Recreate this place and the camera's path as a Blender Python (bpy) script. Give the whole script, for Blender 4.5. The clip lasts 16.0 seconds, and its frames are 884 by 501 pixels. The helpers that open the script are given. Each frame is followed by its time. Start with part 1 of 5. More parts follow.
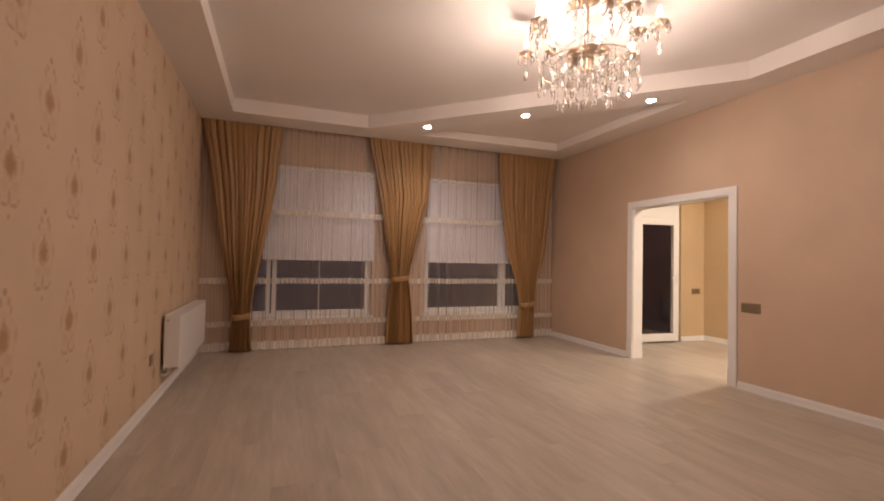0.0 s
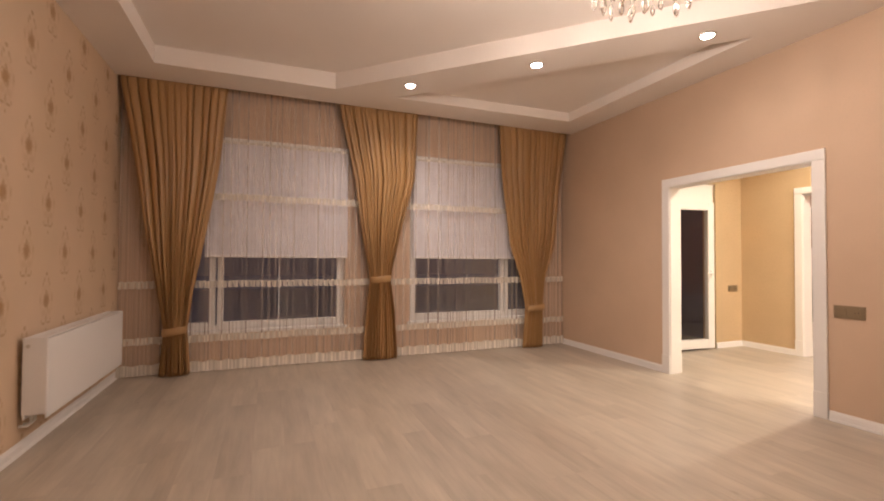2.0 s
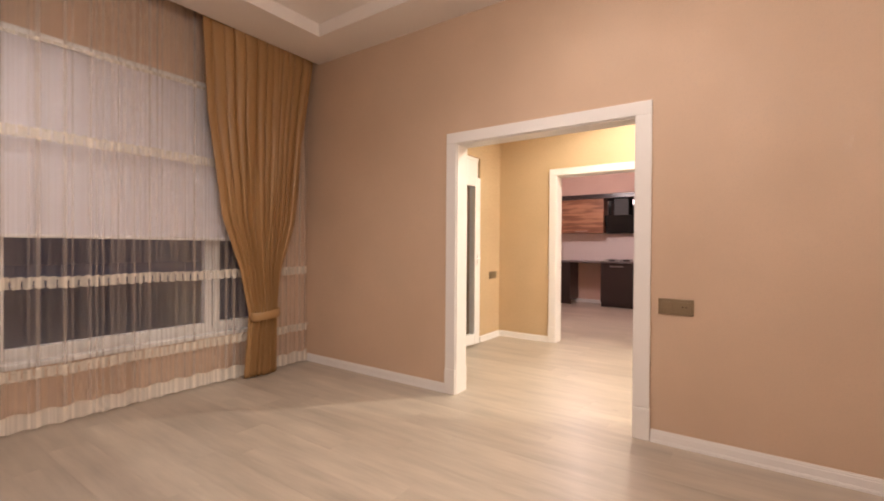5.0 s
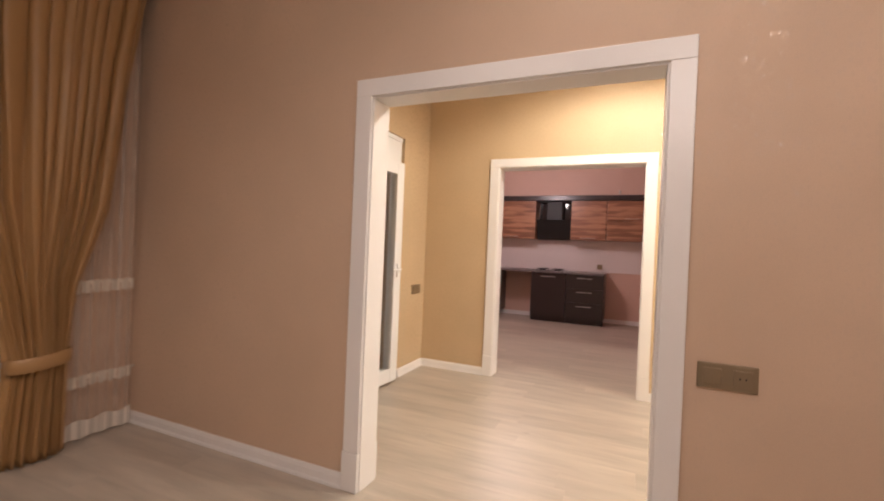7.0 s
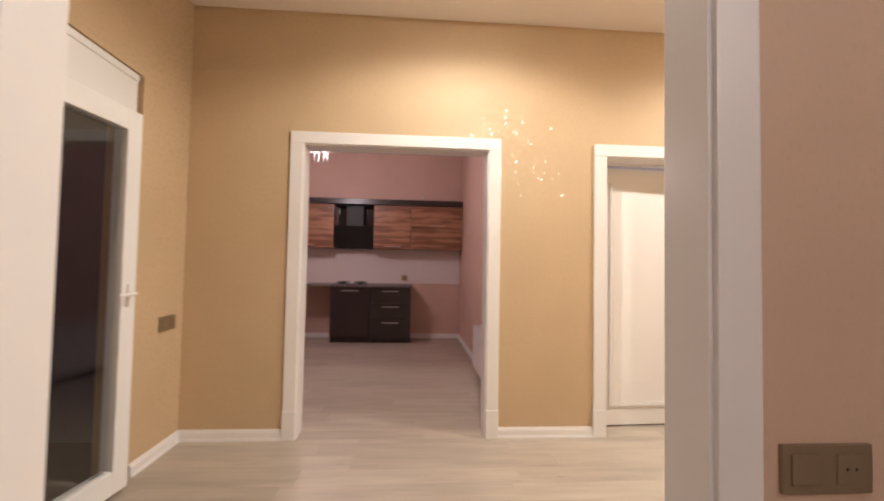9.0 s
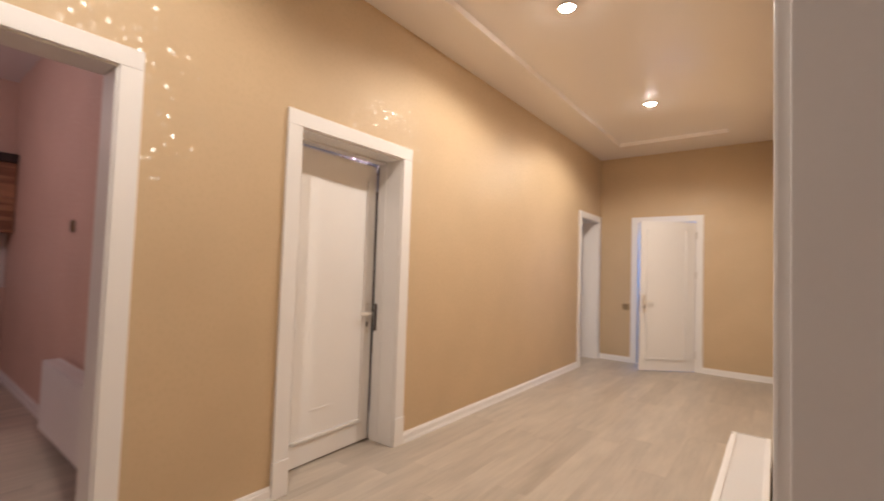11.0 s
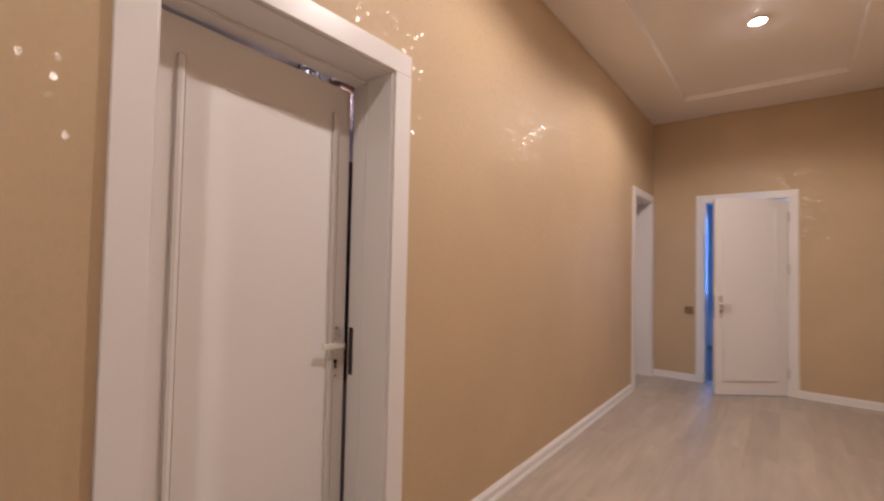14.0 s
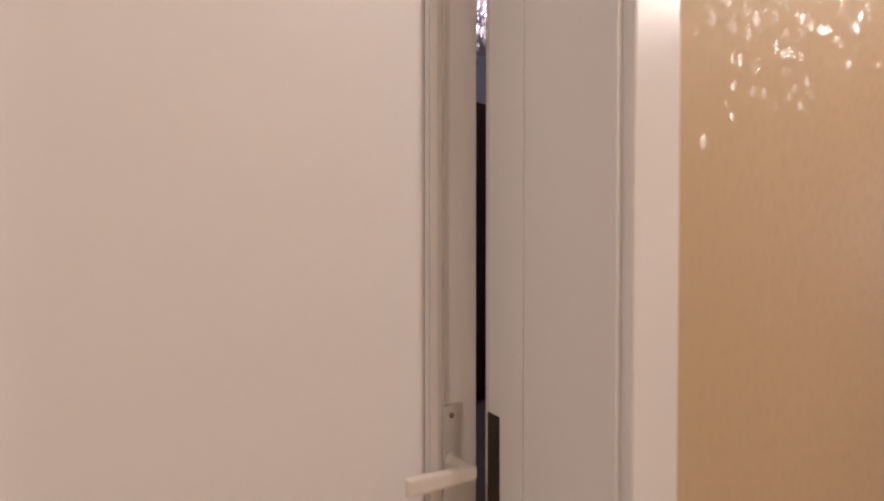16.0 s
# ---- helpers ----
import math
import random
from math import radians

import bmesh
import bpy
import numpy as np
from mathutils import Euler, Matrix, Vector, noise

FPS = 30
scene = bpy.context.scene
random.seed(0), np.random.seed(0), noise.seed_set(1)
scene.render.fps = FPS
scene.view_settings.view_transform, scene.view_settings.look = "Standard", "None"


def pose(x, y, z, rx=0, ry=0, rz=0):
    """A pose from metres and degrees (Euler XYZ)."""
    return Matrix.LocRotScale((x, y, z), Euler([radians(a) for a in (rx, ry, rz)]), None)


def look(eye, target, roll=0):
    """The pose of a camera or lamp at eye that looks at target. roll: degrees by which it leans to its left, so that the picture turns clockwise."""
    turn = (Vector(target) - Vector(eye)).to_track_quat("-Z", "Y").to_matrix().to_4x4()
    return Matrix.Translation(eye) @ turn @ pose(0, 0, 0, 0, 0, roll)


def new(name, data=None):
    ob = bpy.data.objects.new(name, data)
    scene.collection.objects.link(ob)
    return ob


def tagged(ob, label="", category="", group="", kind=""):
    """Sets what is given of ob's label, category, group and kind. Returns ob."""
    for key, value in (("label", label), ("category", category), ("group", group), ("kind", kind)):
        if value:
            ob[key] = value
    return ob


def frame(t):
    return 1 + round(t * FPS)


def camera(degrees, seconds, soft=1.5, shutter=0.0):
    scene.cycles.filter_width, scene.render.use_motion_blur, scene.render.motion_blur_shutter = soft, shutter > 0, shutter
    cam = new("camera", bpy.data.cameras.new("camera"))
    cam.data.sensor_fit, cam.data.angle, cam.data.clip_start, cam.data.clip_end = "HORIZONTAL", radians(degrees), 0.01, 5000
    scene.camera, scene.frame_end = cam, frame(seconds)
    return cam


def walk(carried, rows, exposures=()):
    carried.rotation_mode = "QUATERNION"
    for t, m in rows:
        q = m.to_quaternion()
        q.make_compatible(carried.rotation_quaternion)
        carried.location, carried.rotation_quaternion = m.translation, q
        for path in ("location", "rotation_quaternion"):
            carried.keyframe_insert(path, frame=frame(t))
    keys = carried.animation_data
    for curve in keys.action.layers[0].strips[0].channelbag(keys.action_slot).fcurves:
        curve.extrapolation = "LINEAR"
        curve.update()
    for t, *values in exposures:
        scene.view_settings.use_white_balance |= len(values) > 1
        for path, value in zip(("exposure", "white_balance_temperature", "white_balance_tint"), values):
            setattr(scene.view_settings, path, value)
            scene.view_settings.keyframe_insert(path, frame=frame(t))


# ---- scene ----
cam = camera(90.5, 16.0, soft=1.9, shutter=0.35)
PATH = [
    (0, (0.372, 0.223, 1.254), (1.075, 2.095, 1.302), 1.1),
    (0.5, (0.466, 0.51, 1.235), (1.177, 2.378, 1.288), 0.9),
    (1, (0.596, 0.768, 1.246), (1.304, 2.638, 1.301), 0.8),
    (1.5, (0.693, 1.065, 1.231), (1.416, 2.929, 1.287), 0.6),
    (2, (0.832, 1.354, 1.217), (1.568, 3.213, 1.258), 0.3),
    (2.5, (1.02, 1.617, 1.216), (1.789, 3.463, 1.253), 0.3),
    (3, (1.159, 1.904, 1.196), (2.145, 3.644, 1.228), 0.3),
    (3.5, (1.296, 2.187, 1.192), (2.53, 3.761, 1.203), 0.0),
    (4, (1.526, 2.44, 1.196), (2.841, 3.947, 1.192), 0.0),
    (4.5, (1.694, 2.68, 1.17), (3.164, 4.036, 1.171), 0.2),
    (5, (1.905, 2.943, 1.187), (3.551, 4.079, 1.171), 0.4),
    (5.2, (2.044, 3.0, 1.189), (3.693, 4.132, 1.161), 0.3),
    (7.3, (3.141, 3.722, 1.272), (5.033, 4.37, 1.27), 2.5),
    (7.5, (3.254, 3.802, 1.271), (5.187, 4.316, 1.285), 2.3),
    (8, (3.487, 3.954, 1.276), (5.474, 4.181, 1.302), 1.9),
    (8.2, (3.6, 3.994, 1.263), (5.591, 4.186, 1.291), 1.7),
    (10.3, (4.688, 4.155, 1.206), (6.387, 3.104, 1.319), 1.2),
    (10.5, (4.783, 4.107, 1.228), (6.396, 2.928, 1.328), 1.6),
    (11, (5.024, 4.125, 1.279), (6.241, 2.539, 1.362), 1.9),
    (11.5, (5.217, 4.053, 1.29), (6.115, 2.268, 1.377), 1.3),
    (12, (5.355, 3.887, 1.294), (6.143, 2.05, 1.363), 1.6),
    (12.5, (5.459, 3.719, 1.281), (6.2, 1.863, 1.358), 1.3),
    (13, (5.565, 3.545, 1.264), (6.315, 1.693, 1.339), 1.4),
    (13.5, (5.804, 3.321, 1.275), (6.646, 1.508, 1.336), 0.8),
    (14, (5.939, 3.064, 1.281), (7.17, 1.489, 1.342), 1.2),
    (14.5, (6.186, 2.867, 1.271), (7.573, 1.427, 1.316), 1.1),
    (15, (6.456, 2.683, 1.263), (7.918, 1.319, 1.307), 0.9),
    (15.5, (6.689, 2.446, 1.255), (8.248, 1.193, 1.294), 0.8),
    (16, (6.9, 2.234, 1.256), (8.573, 1.138, 1.226), 0.0),
]
EXPOSURES = [(0.0, 0.24, 6570, 14), (1.0, 0.42, 6580, 12), (1.5, 0.58, 6550, 11), (2.5, 0.78, 6450, 10), (4.5, 0.64, 6350, 10), (5.0, 0.70, 6250, 10), (7.5, 0.22, 6000, 11), (8.2, 0.08, 5880, 11), (10.5, -0.26, 5920, 11), (11.1, -0.60, 5980, 15), (12.0, -1.08, 6020, 24), (13.0, -1.02, 5850, 23), (14.5, -1.06, 5870, 22), (15.5, -1.04, 5880, 21), (16.0, -0.92, 5900, 20)]
walk(cam, [(t, look(eye, target, roll)) for t, eye, target, roll in PATH], EXPOSURES)

# ---- world and lamps ----
world = bpy.data.worlds.new("world")
world.use_nodes = True
scene.world = world
world.node_tree.nodes["Background"].inputs["Color"].default_value = (0.27, 0.40, 0.80, 1)
world.node_tree.nodes["Background"].inputs["Strength"].default_value = 0.085

LIVING_LIGHT = (1.0, 0.83, 0.71)
HALL_LIGHT = (1.0, 0.885, 0.70)


def lamp(name, kind, place, watts, colour, size=0.05, cone=None, blend=0.5, target=None):
    data = bpy.data.lights.new(name, kind)
    data.energy, data.color = watts, colour
    if kind == "AREA":
        data.shape, data.size, data.size_y = "RECTANGLE", size[0], size[1]
    else:
        data.shadow_soft_size = size
    if cone:
        data.spot_size, data.spot_blend = radians(cone), blend
    ob = new(name, data)
    ob.matrix_world = look(place, target) if target else pose(*place)
    return ob


CHANDELIER = (2.47, 2.84)
for k in range(4):
    turn = math.pi * (k + 0.35) / 2
    lamp("chandelier_lamp", "POINT", (CHANDELIER[0] + 0.50 * math.cos(turn), CHANDELIER[1] + 0.50 * math.sin(turn), 2.60), 16.5, LIVING_LIGHT, 0.025)
LIVING_SPOTS = [(2.18, 5.675), (3.115, 4.77), (4.08, 3.805)]
for (sx, sy), watts in zip(LIVING_SPOTS, (29, 21, 12)):
    lamp("ceiling_spot_lamp", "SPOT", (sx, sy, 2.985), watts, LIVING_LIGHT, 0.05, 150, 0.8)
HALL_SPOTS = [(6.085, -0.775), (6.165, 1.33), (6.13, 3.72)]
for (sx, sy), watts in zip(HALL_SPOTS, (152, 136, 106)):
    lamp("hall_spot_lamp", "SPOT", (sx, sy, 3.055), watts, HALL_LIGHT, 0.035, 159, 0.38)
lamp("kitchen_lamp", "POINT", (9.4, 5.25, 2.45), 50, (1.0, 0.77, 0.73), 0.15)
lamp("dusk_window_lamp", "AREA", (6.1, -5.3, 1.5), 50, (0.15, 0.42, 1.0), (1.4, 1.3), target=(6.3, -2.8, 1.2))
lamp("bedroom_lamp", "POINT", (8.9, 0.7, 2.58), 30, (1.0, 0.80, 0.86), 0.06)


# ---- materials ----
def material(name, colour, rough=0.5, metal=0.0, grain=0.0, scale=40.0, bump=0.0, stretch=(1, 1, 1), coords="Object", stain=0.0, spec=0.5):
    """A plain surface with colour variation at two scales and fine relief."""
    m = bpy.data.materials.new(name)
    m.use_nodes = True
    nt = m.node_tree
    b = nt.nodes["Principled BSDF"]
    b.inputs["Base Color"].default_value = (*colour, 1)
    b.inputs["Roughness"].default_value = rough
    b.inputs["Metallic"].default_value = metal
    b.inputs["Specular IOR Level"].default_value = spec
    if grain or bump or stain:
        tc = nt.nodes.new("ShaderNodeTexCoord")
        mp = nt.nodes.new("ShaderNodeMapping")
        mp.inputs["Scale"].default_value = stretch
        nt.links.new(tc.outputs[coords], mp.inputs["Vector"])
        n1 = nt.nodes.new("ShaderNodeTexNoise")
        n1.inputs["Scale"].default_value, n1.inputs["Detail"].default_value = scale, 4
        nt.links.new(mp.outputs[0], n1.inputs["Vector"])
        n2 = nt.nodes.new("ShaderNodeTexNoise")
        n2.inputs["Scale"].default_value, n2.inputs["Detail"].default_value = 1.3, 3
        nt.links.new(tc.outputs[coords], n2.inputs["Vector"])
        a = nt.nodes.new("ShaderNodeMath")
        a.operation = "MULTIPLY_ADD"
        nt.links.new(n1.outputs[0], a.inputs[0])
        a.inputs[1].default_value, a.inputs[2].default_value = grain, 1 - grain / 2
        c = nt.nodes.new("ShaderNodeMath")
        c.operation = "MULTIPLY_ADD"
        nt.links.new(n2.outputs[0], c.inputs[0])
        c.inputs[1].default_value, c.inputs[2].default_value = stain, 1 - stain / 2
        d = nt.nodes.new("ShaderNodeMath")
        d.operation = "MULTIPLY"
        nt.links.new(a.outputs[0], d.inputs[0])
        nt.links.new(c.outputs[0], d.inputs[1])
        v = nt.nodes.new("ShaderNodeVectorMath")
        v.operation = "SCALE"
        v.inputs[0].default_value = colour
        nt.links.new(d.outputs[0], v.inputs["Scale"])
        nt.links.new(v.outputs[0], b.inputs["Base Color"])
        if bump:
            bp = nt.nodes.new("ShaderNodeBump")
            bp.inputs["Strength"].default_value, bp.inputs["Distance"].default_value = bump, 0.002
            nt.links.new(n1.outputs[0], bp.inputs["Height"])
            nt.links.new(bp.outputs[0], b.inputs["Normal"])
    return m


def math_node(nt, op, a, b=None, c=None):
    n = nt.nodes.new("ShaderNodeMath")
    n.operation = op
    for k, v in enumerate((a, b, c)):
        if v is None:
            continue
        if isinstance(v, (int, float)):
            n.inputs[k].default_value = v
        else:
            nt.links.new(v, n.inputs[k])
    return n.outputs[0]


def mix_colour(nt, fac, a, b):
    n = nt.nodes.new("ShaderNodeMix")
    n.data_type = "RGBA"
    if isinstance(fac, (int, float)):
        n.inputs[0].default_value = fac
    else:
        nt.links.new(fac, n.inputs[0])
    for k, v in ((6, a), (7, b)):
        if isinstance(v, tuple):
            n.inputs[k].default_value = (*v, 1)
        else:
            nt.links.new(v, n.inputs[k])
    return n.outputs[2]


def embossed_wallpaper(name, colour, fleck_colour, gloss=0.30, flecks=0.42, coat=0.8, slant=0.0):
    """Vinyl wallpaper with pressed glossy flecks and vertical thread lines."""
    m = bpy.data.materials.new(name)
    m.use_nodes = True
    nt = m.node_tree
    b = nt.nodes["Principled BSDF"]
    tc = nt.nodes.new("ShaderNodeTexCoord")
    mp = nt.nodes.new("ShaderNodeMapping")
    mp.inputs["Scale"].default_value = (1, 1, 0.66)
    nt.links.new(tc.outputs["Object"], mp.inputs["Vector"])
    vor = nt.nodes.new("ShaderNodeTexVoronoi")
    vor.inputs["Scale"].default_value, vor.inputs["Randomness"].default_value = 36, 0.9
    vor.voronoi_dimensions = "2D"
    axes = nt.nodes.new("ShaderNodeSeparateXYZ")
    nt.links.new(mp.outputs[0], axes.inputs[0])
    flat = nt.nodes.new("ShaderNodeCombineXYZ")
    nt.links.new(math_node(nt, "ADD", axes.outputs[0], axes.outputs[1]), flat.inputs[0])
    nt.links.new(axes.outputs[2], flat.inputs[1])
    nt.links.new(flat.outputs[0], vor.inputs["Vector"])
    big = nt.nodes.new("ShaderNodeTexNoise")
    big.inputs["Scale"].default_value, big.inputs["Detail"].default_value = 2.2, 4
    nt.links.new(tc.outputs["Object"], big.inputs["Vector"])
    patch = nt.nodes.new("ShaderNodeTexNoise")
    patch.inputs["Scale"].default_value, patch.inputs["Detail"].default_value = 7, 2
    nt.links.new(tc.outputs["Object"], patch.inputs["Vector"])
    fine = nt.nodes.new("ShaderNodeTexNoise")
    fine.inputs["Scale"].default_value, fine.inputs["Detail"].default_value = 240, 3
    nt.links.new(mp.outputs[0], fine.inputs["Vector"])
    size = math_node(nt, "MULTIPLY_ADD", patch.outputs[0], flecks * 0.9, 0.10)
    near = math_node(nt, "SUBTRACT", size, vor.outputs["Distance"])
    mask = nt.nodes.new("ShaderNodeMath")
    mask.operation, mask.use_clamp = "MULTIPLY", True
    nt.links.new(near, mask.inputs[0])
    mask.inputs[1].default_value = 8.0
    tone = math_node(nt, "MULTIPLY_ADD", big.outputs[0], 0.18, 0.91)
    tone = math_node(nt, "MULTIPLY", tone, math_node(nt, "MULTIPLY_ADD", fine.outputs[0], 0.10, 0.95))
    v = nt.nodes.new("ShaderNodeVectorMath")
    v.operation = "SCALE"
    v.inputs[0].default_value = colour
    nt.links.new(tone, v.inputs["Scale"])
    nt.links.new(mix_colour(nt, math_node(nt, "MULTIPLY", mask.outputs[0], 0.30), v.outputs[0], fleck_colour), b.inputs["Base Color"])
    b.inputs["Roughness"].default_value = 0.62
    b.inputs["Specular IOR Level"].default_value = 0.35
    bp = nt.nodes.new("ShaderNodeBump")
    bp.inputs["Strength"].default_value, bp.inputs["Distance"].default_value = 0.3, 0.0006
    nt.links.new(math_node(nt, "MULTIPLY_ADD", fine.outputs[0], 0.8, math_node(nt, "MULTIPLY", mask.outputs[0], 0.35)), bp.inputs["Height"])
    cen = nt.nodes.new("ShaderNodeVectorMath")
    cen.operation = "SUBTRACT"
    nt.links.new(vor.outputs["Color"], cen.inputs[0])
    cen.inputs[1].default_value = (0.5, 0.5, 0.5)
    tilt = nt.nodes.new("ShaderNodeVectorMath")
    tilt.operation = "SCALE"
    lean = nt.nodes.new("ShaderNodeVectorMath")
    lean.operation = "MULTIPLY_ADD"
    nt.links.new(cen.outputs[0], lean.inputs[0])
    lean.inputs[1].default_value, lean.inputs[2].default_value = (0.32, 0.32, 0.32), (0, slant, slant)
    nt.links.new(lean.outputs[0], tilt.inputs[0])
    nt.links.new(math_node(nt, "MULTIPLY", mask.outputs[0], 1.0), tilt.inputs["Scale"])
    total = nt.nodes.new("ShaderNodeVectorMath")
    total.operation = "ADD"
    nt.links.new(bp.outputs[0], total.inputs[0])
    nt.links.new(tilt.outputs[0], total.inputs[1])
    unit = nt.nodes.new("ShaderNodeVectorMath")
    unit.operation = "NORMALIZE"
    nt.links.new(total.outputs[0], unit.inputs[0])
    nt.links.new(bp.outputs[0], b.inputs["Normal"])
    nt.links.new(unit.outputs[0], b.inputs["Coat Normal"])
    nt.links.new(math_node(nt, "MULTIPLY", mask.outputs[0], coat), b.inputs["Coat Weight"])
    b.inputs["Coat Roughness"].default_value = gloss
    b.inputs["Coat IOR"].default_value = 1.6
    return m


def damask_wallpaper(name, colour, ink):
    """Wallpaper printed with a half-drop repeat of small ornamental medallions, 0.5625 m by 0.67 m."""
    m = bpy.data.materials.new(name)
    m.use_nodes = True
    nt = m.node_tree
    b = nt.nodes["Principled BSDF"]
    tc = nt.nodes.new("ShaderNodeTexCoord")
    sep = nt.nodes.new("ShaderNodeSeparateXYZ")
    nt.links.new(tc.outputs["Object"], sep.inputs[0])
    wob = nt.nodes.new("ShaderNodeTexNoise")
    wob.inputs["Scale"].default_value, wob.inputs["Detail"].default_value = 60, 3
    nt.links.new(tc.outputs["Object"], wob.inputs["Vector"])
    fray = math_node(nt, "MULTIPLY_ADD", wob.outputs[0], 0.9, -0.45)

    def soft(x):
        n = nt.nodes.new("ShaderNodeMath")
        n.operation, n.use_clamp = "MULTIPLY", True
        nt.links.new(x, n.inputs[0])
        n.inputs[1].default_value = 1.7
        return n.outputs[0]

    def lattice(oy, oz):
        y = math_node(nt, "SUBTRACT", math_node(nt, "FLOORED_MODULO", math_node(nt, "SUBTRACT", sep.outputs[1], oy - 0.28125), 0.5625), 0.28125)
        z = math_node(nt, "SUBTRACT", math_node(nt, "FLOORED_MODULO", math_node(nt, "SUBTRACT", sep.outputs[2], oz - 0.335), 0.67), 0.335)

        def blob(cy, cz, ry, rz, strength):
            u = math_node(nt, "DIVIDE", math_node(nt, "SUBTRACT", math_node(nt, "ABSOLUTE", y), cy), ry)
            w = math_node(nt, "DIVIDE", math_node(nt, "SUBTRACT", z, cz), rz)
            r = math_node(nt, "SQRT", math_node(nt, "ADD", math_node(nt, "MULTIPLY", u, u), math_node(nt, "MULTIPLY", w, w)))
            return math_node(nt, "MULTIPLY", soft(math_node(nt, "ADD", math_node(nt, "SUBTRACT", 1.0, r), fray)), strength)

        def ring(cy, cz, ry, rz, width, strength):
            u = math_node(nt, "DIVIDE", math_node(nt, "SUBTRACT", math_node(nt, "ABSOLUTE", y), cy), ry)
            w = math_node(nt, "DIVIDE", math_node(nt, "SUBTRACT", z, cz), rz)
            r = math_node(nt, "SQRT", math_node(nt, "ADD", math_node(nt, "MULTIPLY", u, u), math_node(nt, "MULTIPLY", w, w)))
            d = math_node(nt, "DIVIDE", math_node(nt, "ABSOLUTE", math_node(nt, "SUBTRACT", r, 1.0)), width)
            return math_node(nt, "MULTIPLY", soft(math_node(nt, "ADD", math_node(nt, "SUBTRACT", 1.0, d), math_node(nt, "MULTIPLY", fray, 1.3))), strength)

        out = blob(0, -0.005, 0.056, 0.070, 0.95)
        for cy, cz, ry, rz, st in ((0, 0.045, 0.019, 0.04, 0.7), (0, 0.178, 0.020, 0.020, 0.75), (0.028, 0.138, 0.017, 0.024, 0.5), (0.046, 0.108, 0.012, 0.026, 0.5),
                                   (0.085, 0.005, 0.016, 0.045, 0.35), (0.035, -0.085, 0.045, 0.035, 0.22), (0.0, -0.13, 0.016, 0.045, 0.5),
                                   (0.035, -0.160, 0.035, 0.013, 0.6), (0.064, -0.142, 0.012, 0.018, 0.5), (0, -0.205, 0.013, 0.016, 0.55)):
            out = math_node(nt, "MAXIMUM", out, blob(cy, cz, ry, rz, st))
        out = math_node(nt, "MAXIMUM", out, ring(0, -0.025, 0.078, 0.115, 0.20, 0.10))
        return out

    mask = math_node(nt, "MAXIMUM", lattice(2.363, 1.596), lattice(2.644, 1.261))
    big = nt.nodes.new("ShaderNodeTexNoise")
    big.inputs["Scale"].default_value, big.inputs["Detail"].default_value = 3.0, 4
    nt.links.new(tc.outputs["Object"], big.inputs["Vector"])
    v = nt.nodes.new("ShaderNodeVectorMath")
    v.operation = "SCALE"
    v.inputs[0].default_value = colour
    nt.links.new(math_node(nt, "MULTIPLY_ADD", big.outputs[0], 0.2, 0.9), v.inputs["Scale"])
    warm = nt.nodes.new("ShaderNodeTexNoise")
    warm.inputs["Scale"].default_value, warm.inputs["Detail"].default_value = 1.4, 3
    nt.links.new(tc.outputs["Object"], warm.inputs["Vector"])
    ground = mix_colour(nt, math_node(nt, "MULTIPLY", warm.outputs[0], 0.6), v.outputs[0], (0.60, 0.46, 0.29))
    nt.links.new(mix_colour(nt, mask, ground, ink), b.inputs["Base Color"])
    nt.links.new(math_node(nt, "MULTIPLY_ADD", mask, -0.15, 0.6), b.inputs["Roughness"])
    fine = nt.nodes.new("ShaderNodeTexNoise")
    fine.inputs["Scale"].default_value = 180
    nt.links.new(tc.outputs["Object"], fine.inputs["Vector"])
    bp = nt.nodes.new("ShaderNodeBump")
    bp.inputs["Strength"].default_value, bp.inputs["Distance"].default_value = 0.3, 0.0012
    nt.links.new(math_node(nt, "MULTIPLY_ADD", fine.outputs[0], 0.5, mask), bp.inputs["Height"])
    nt.links.new(bp.outputs[0], b.inputs["Normal"])
    return m


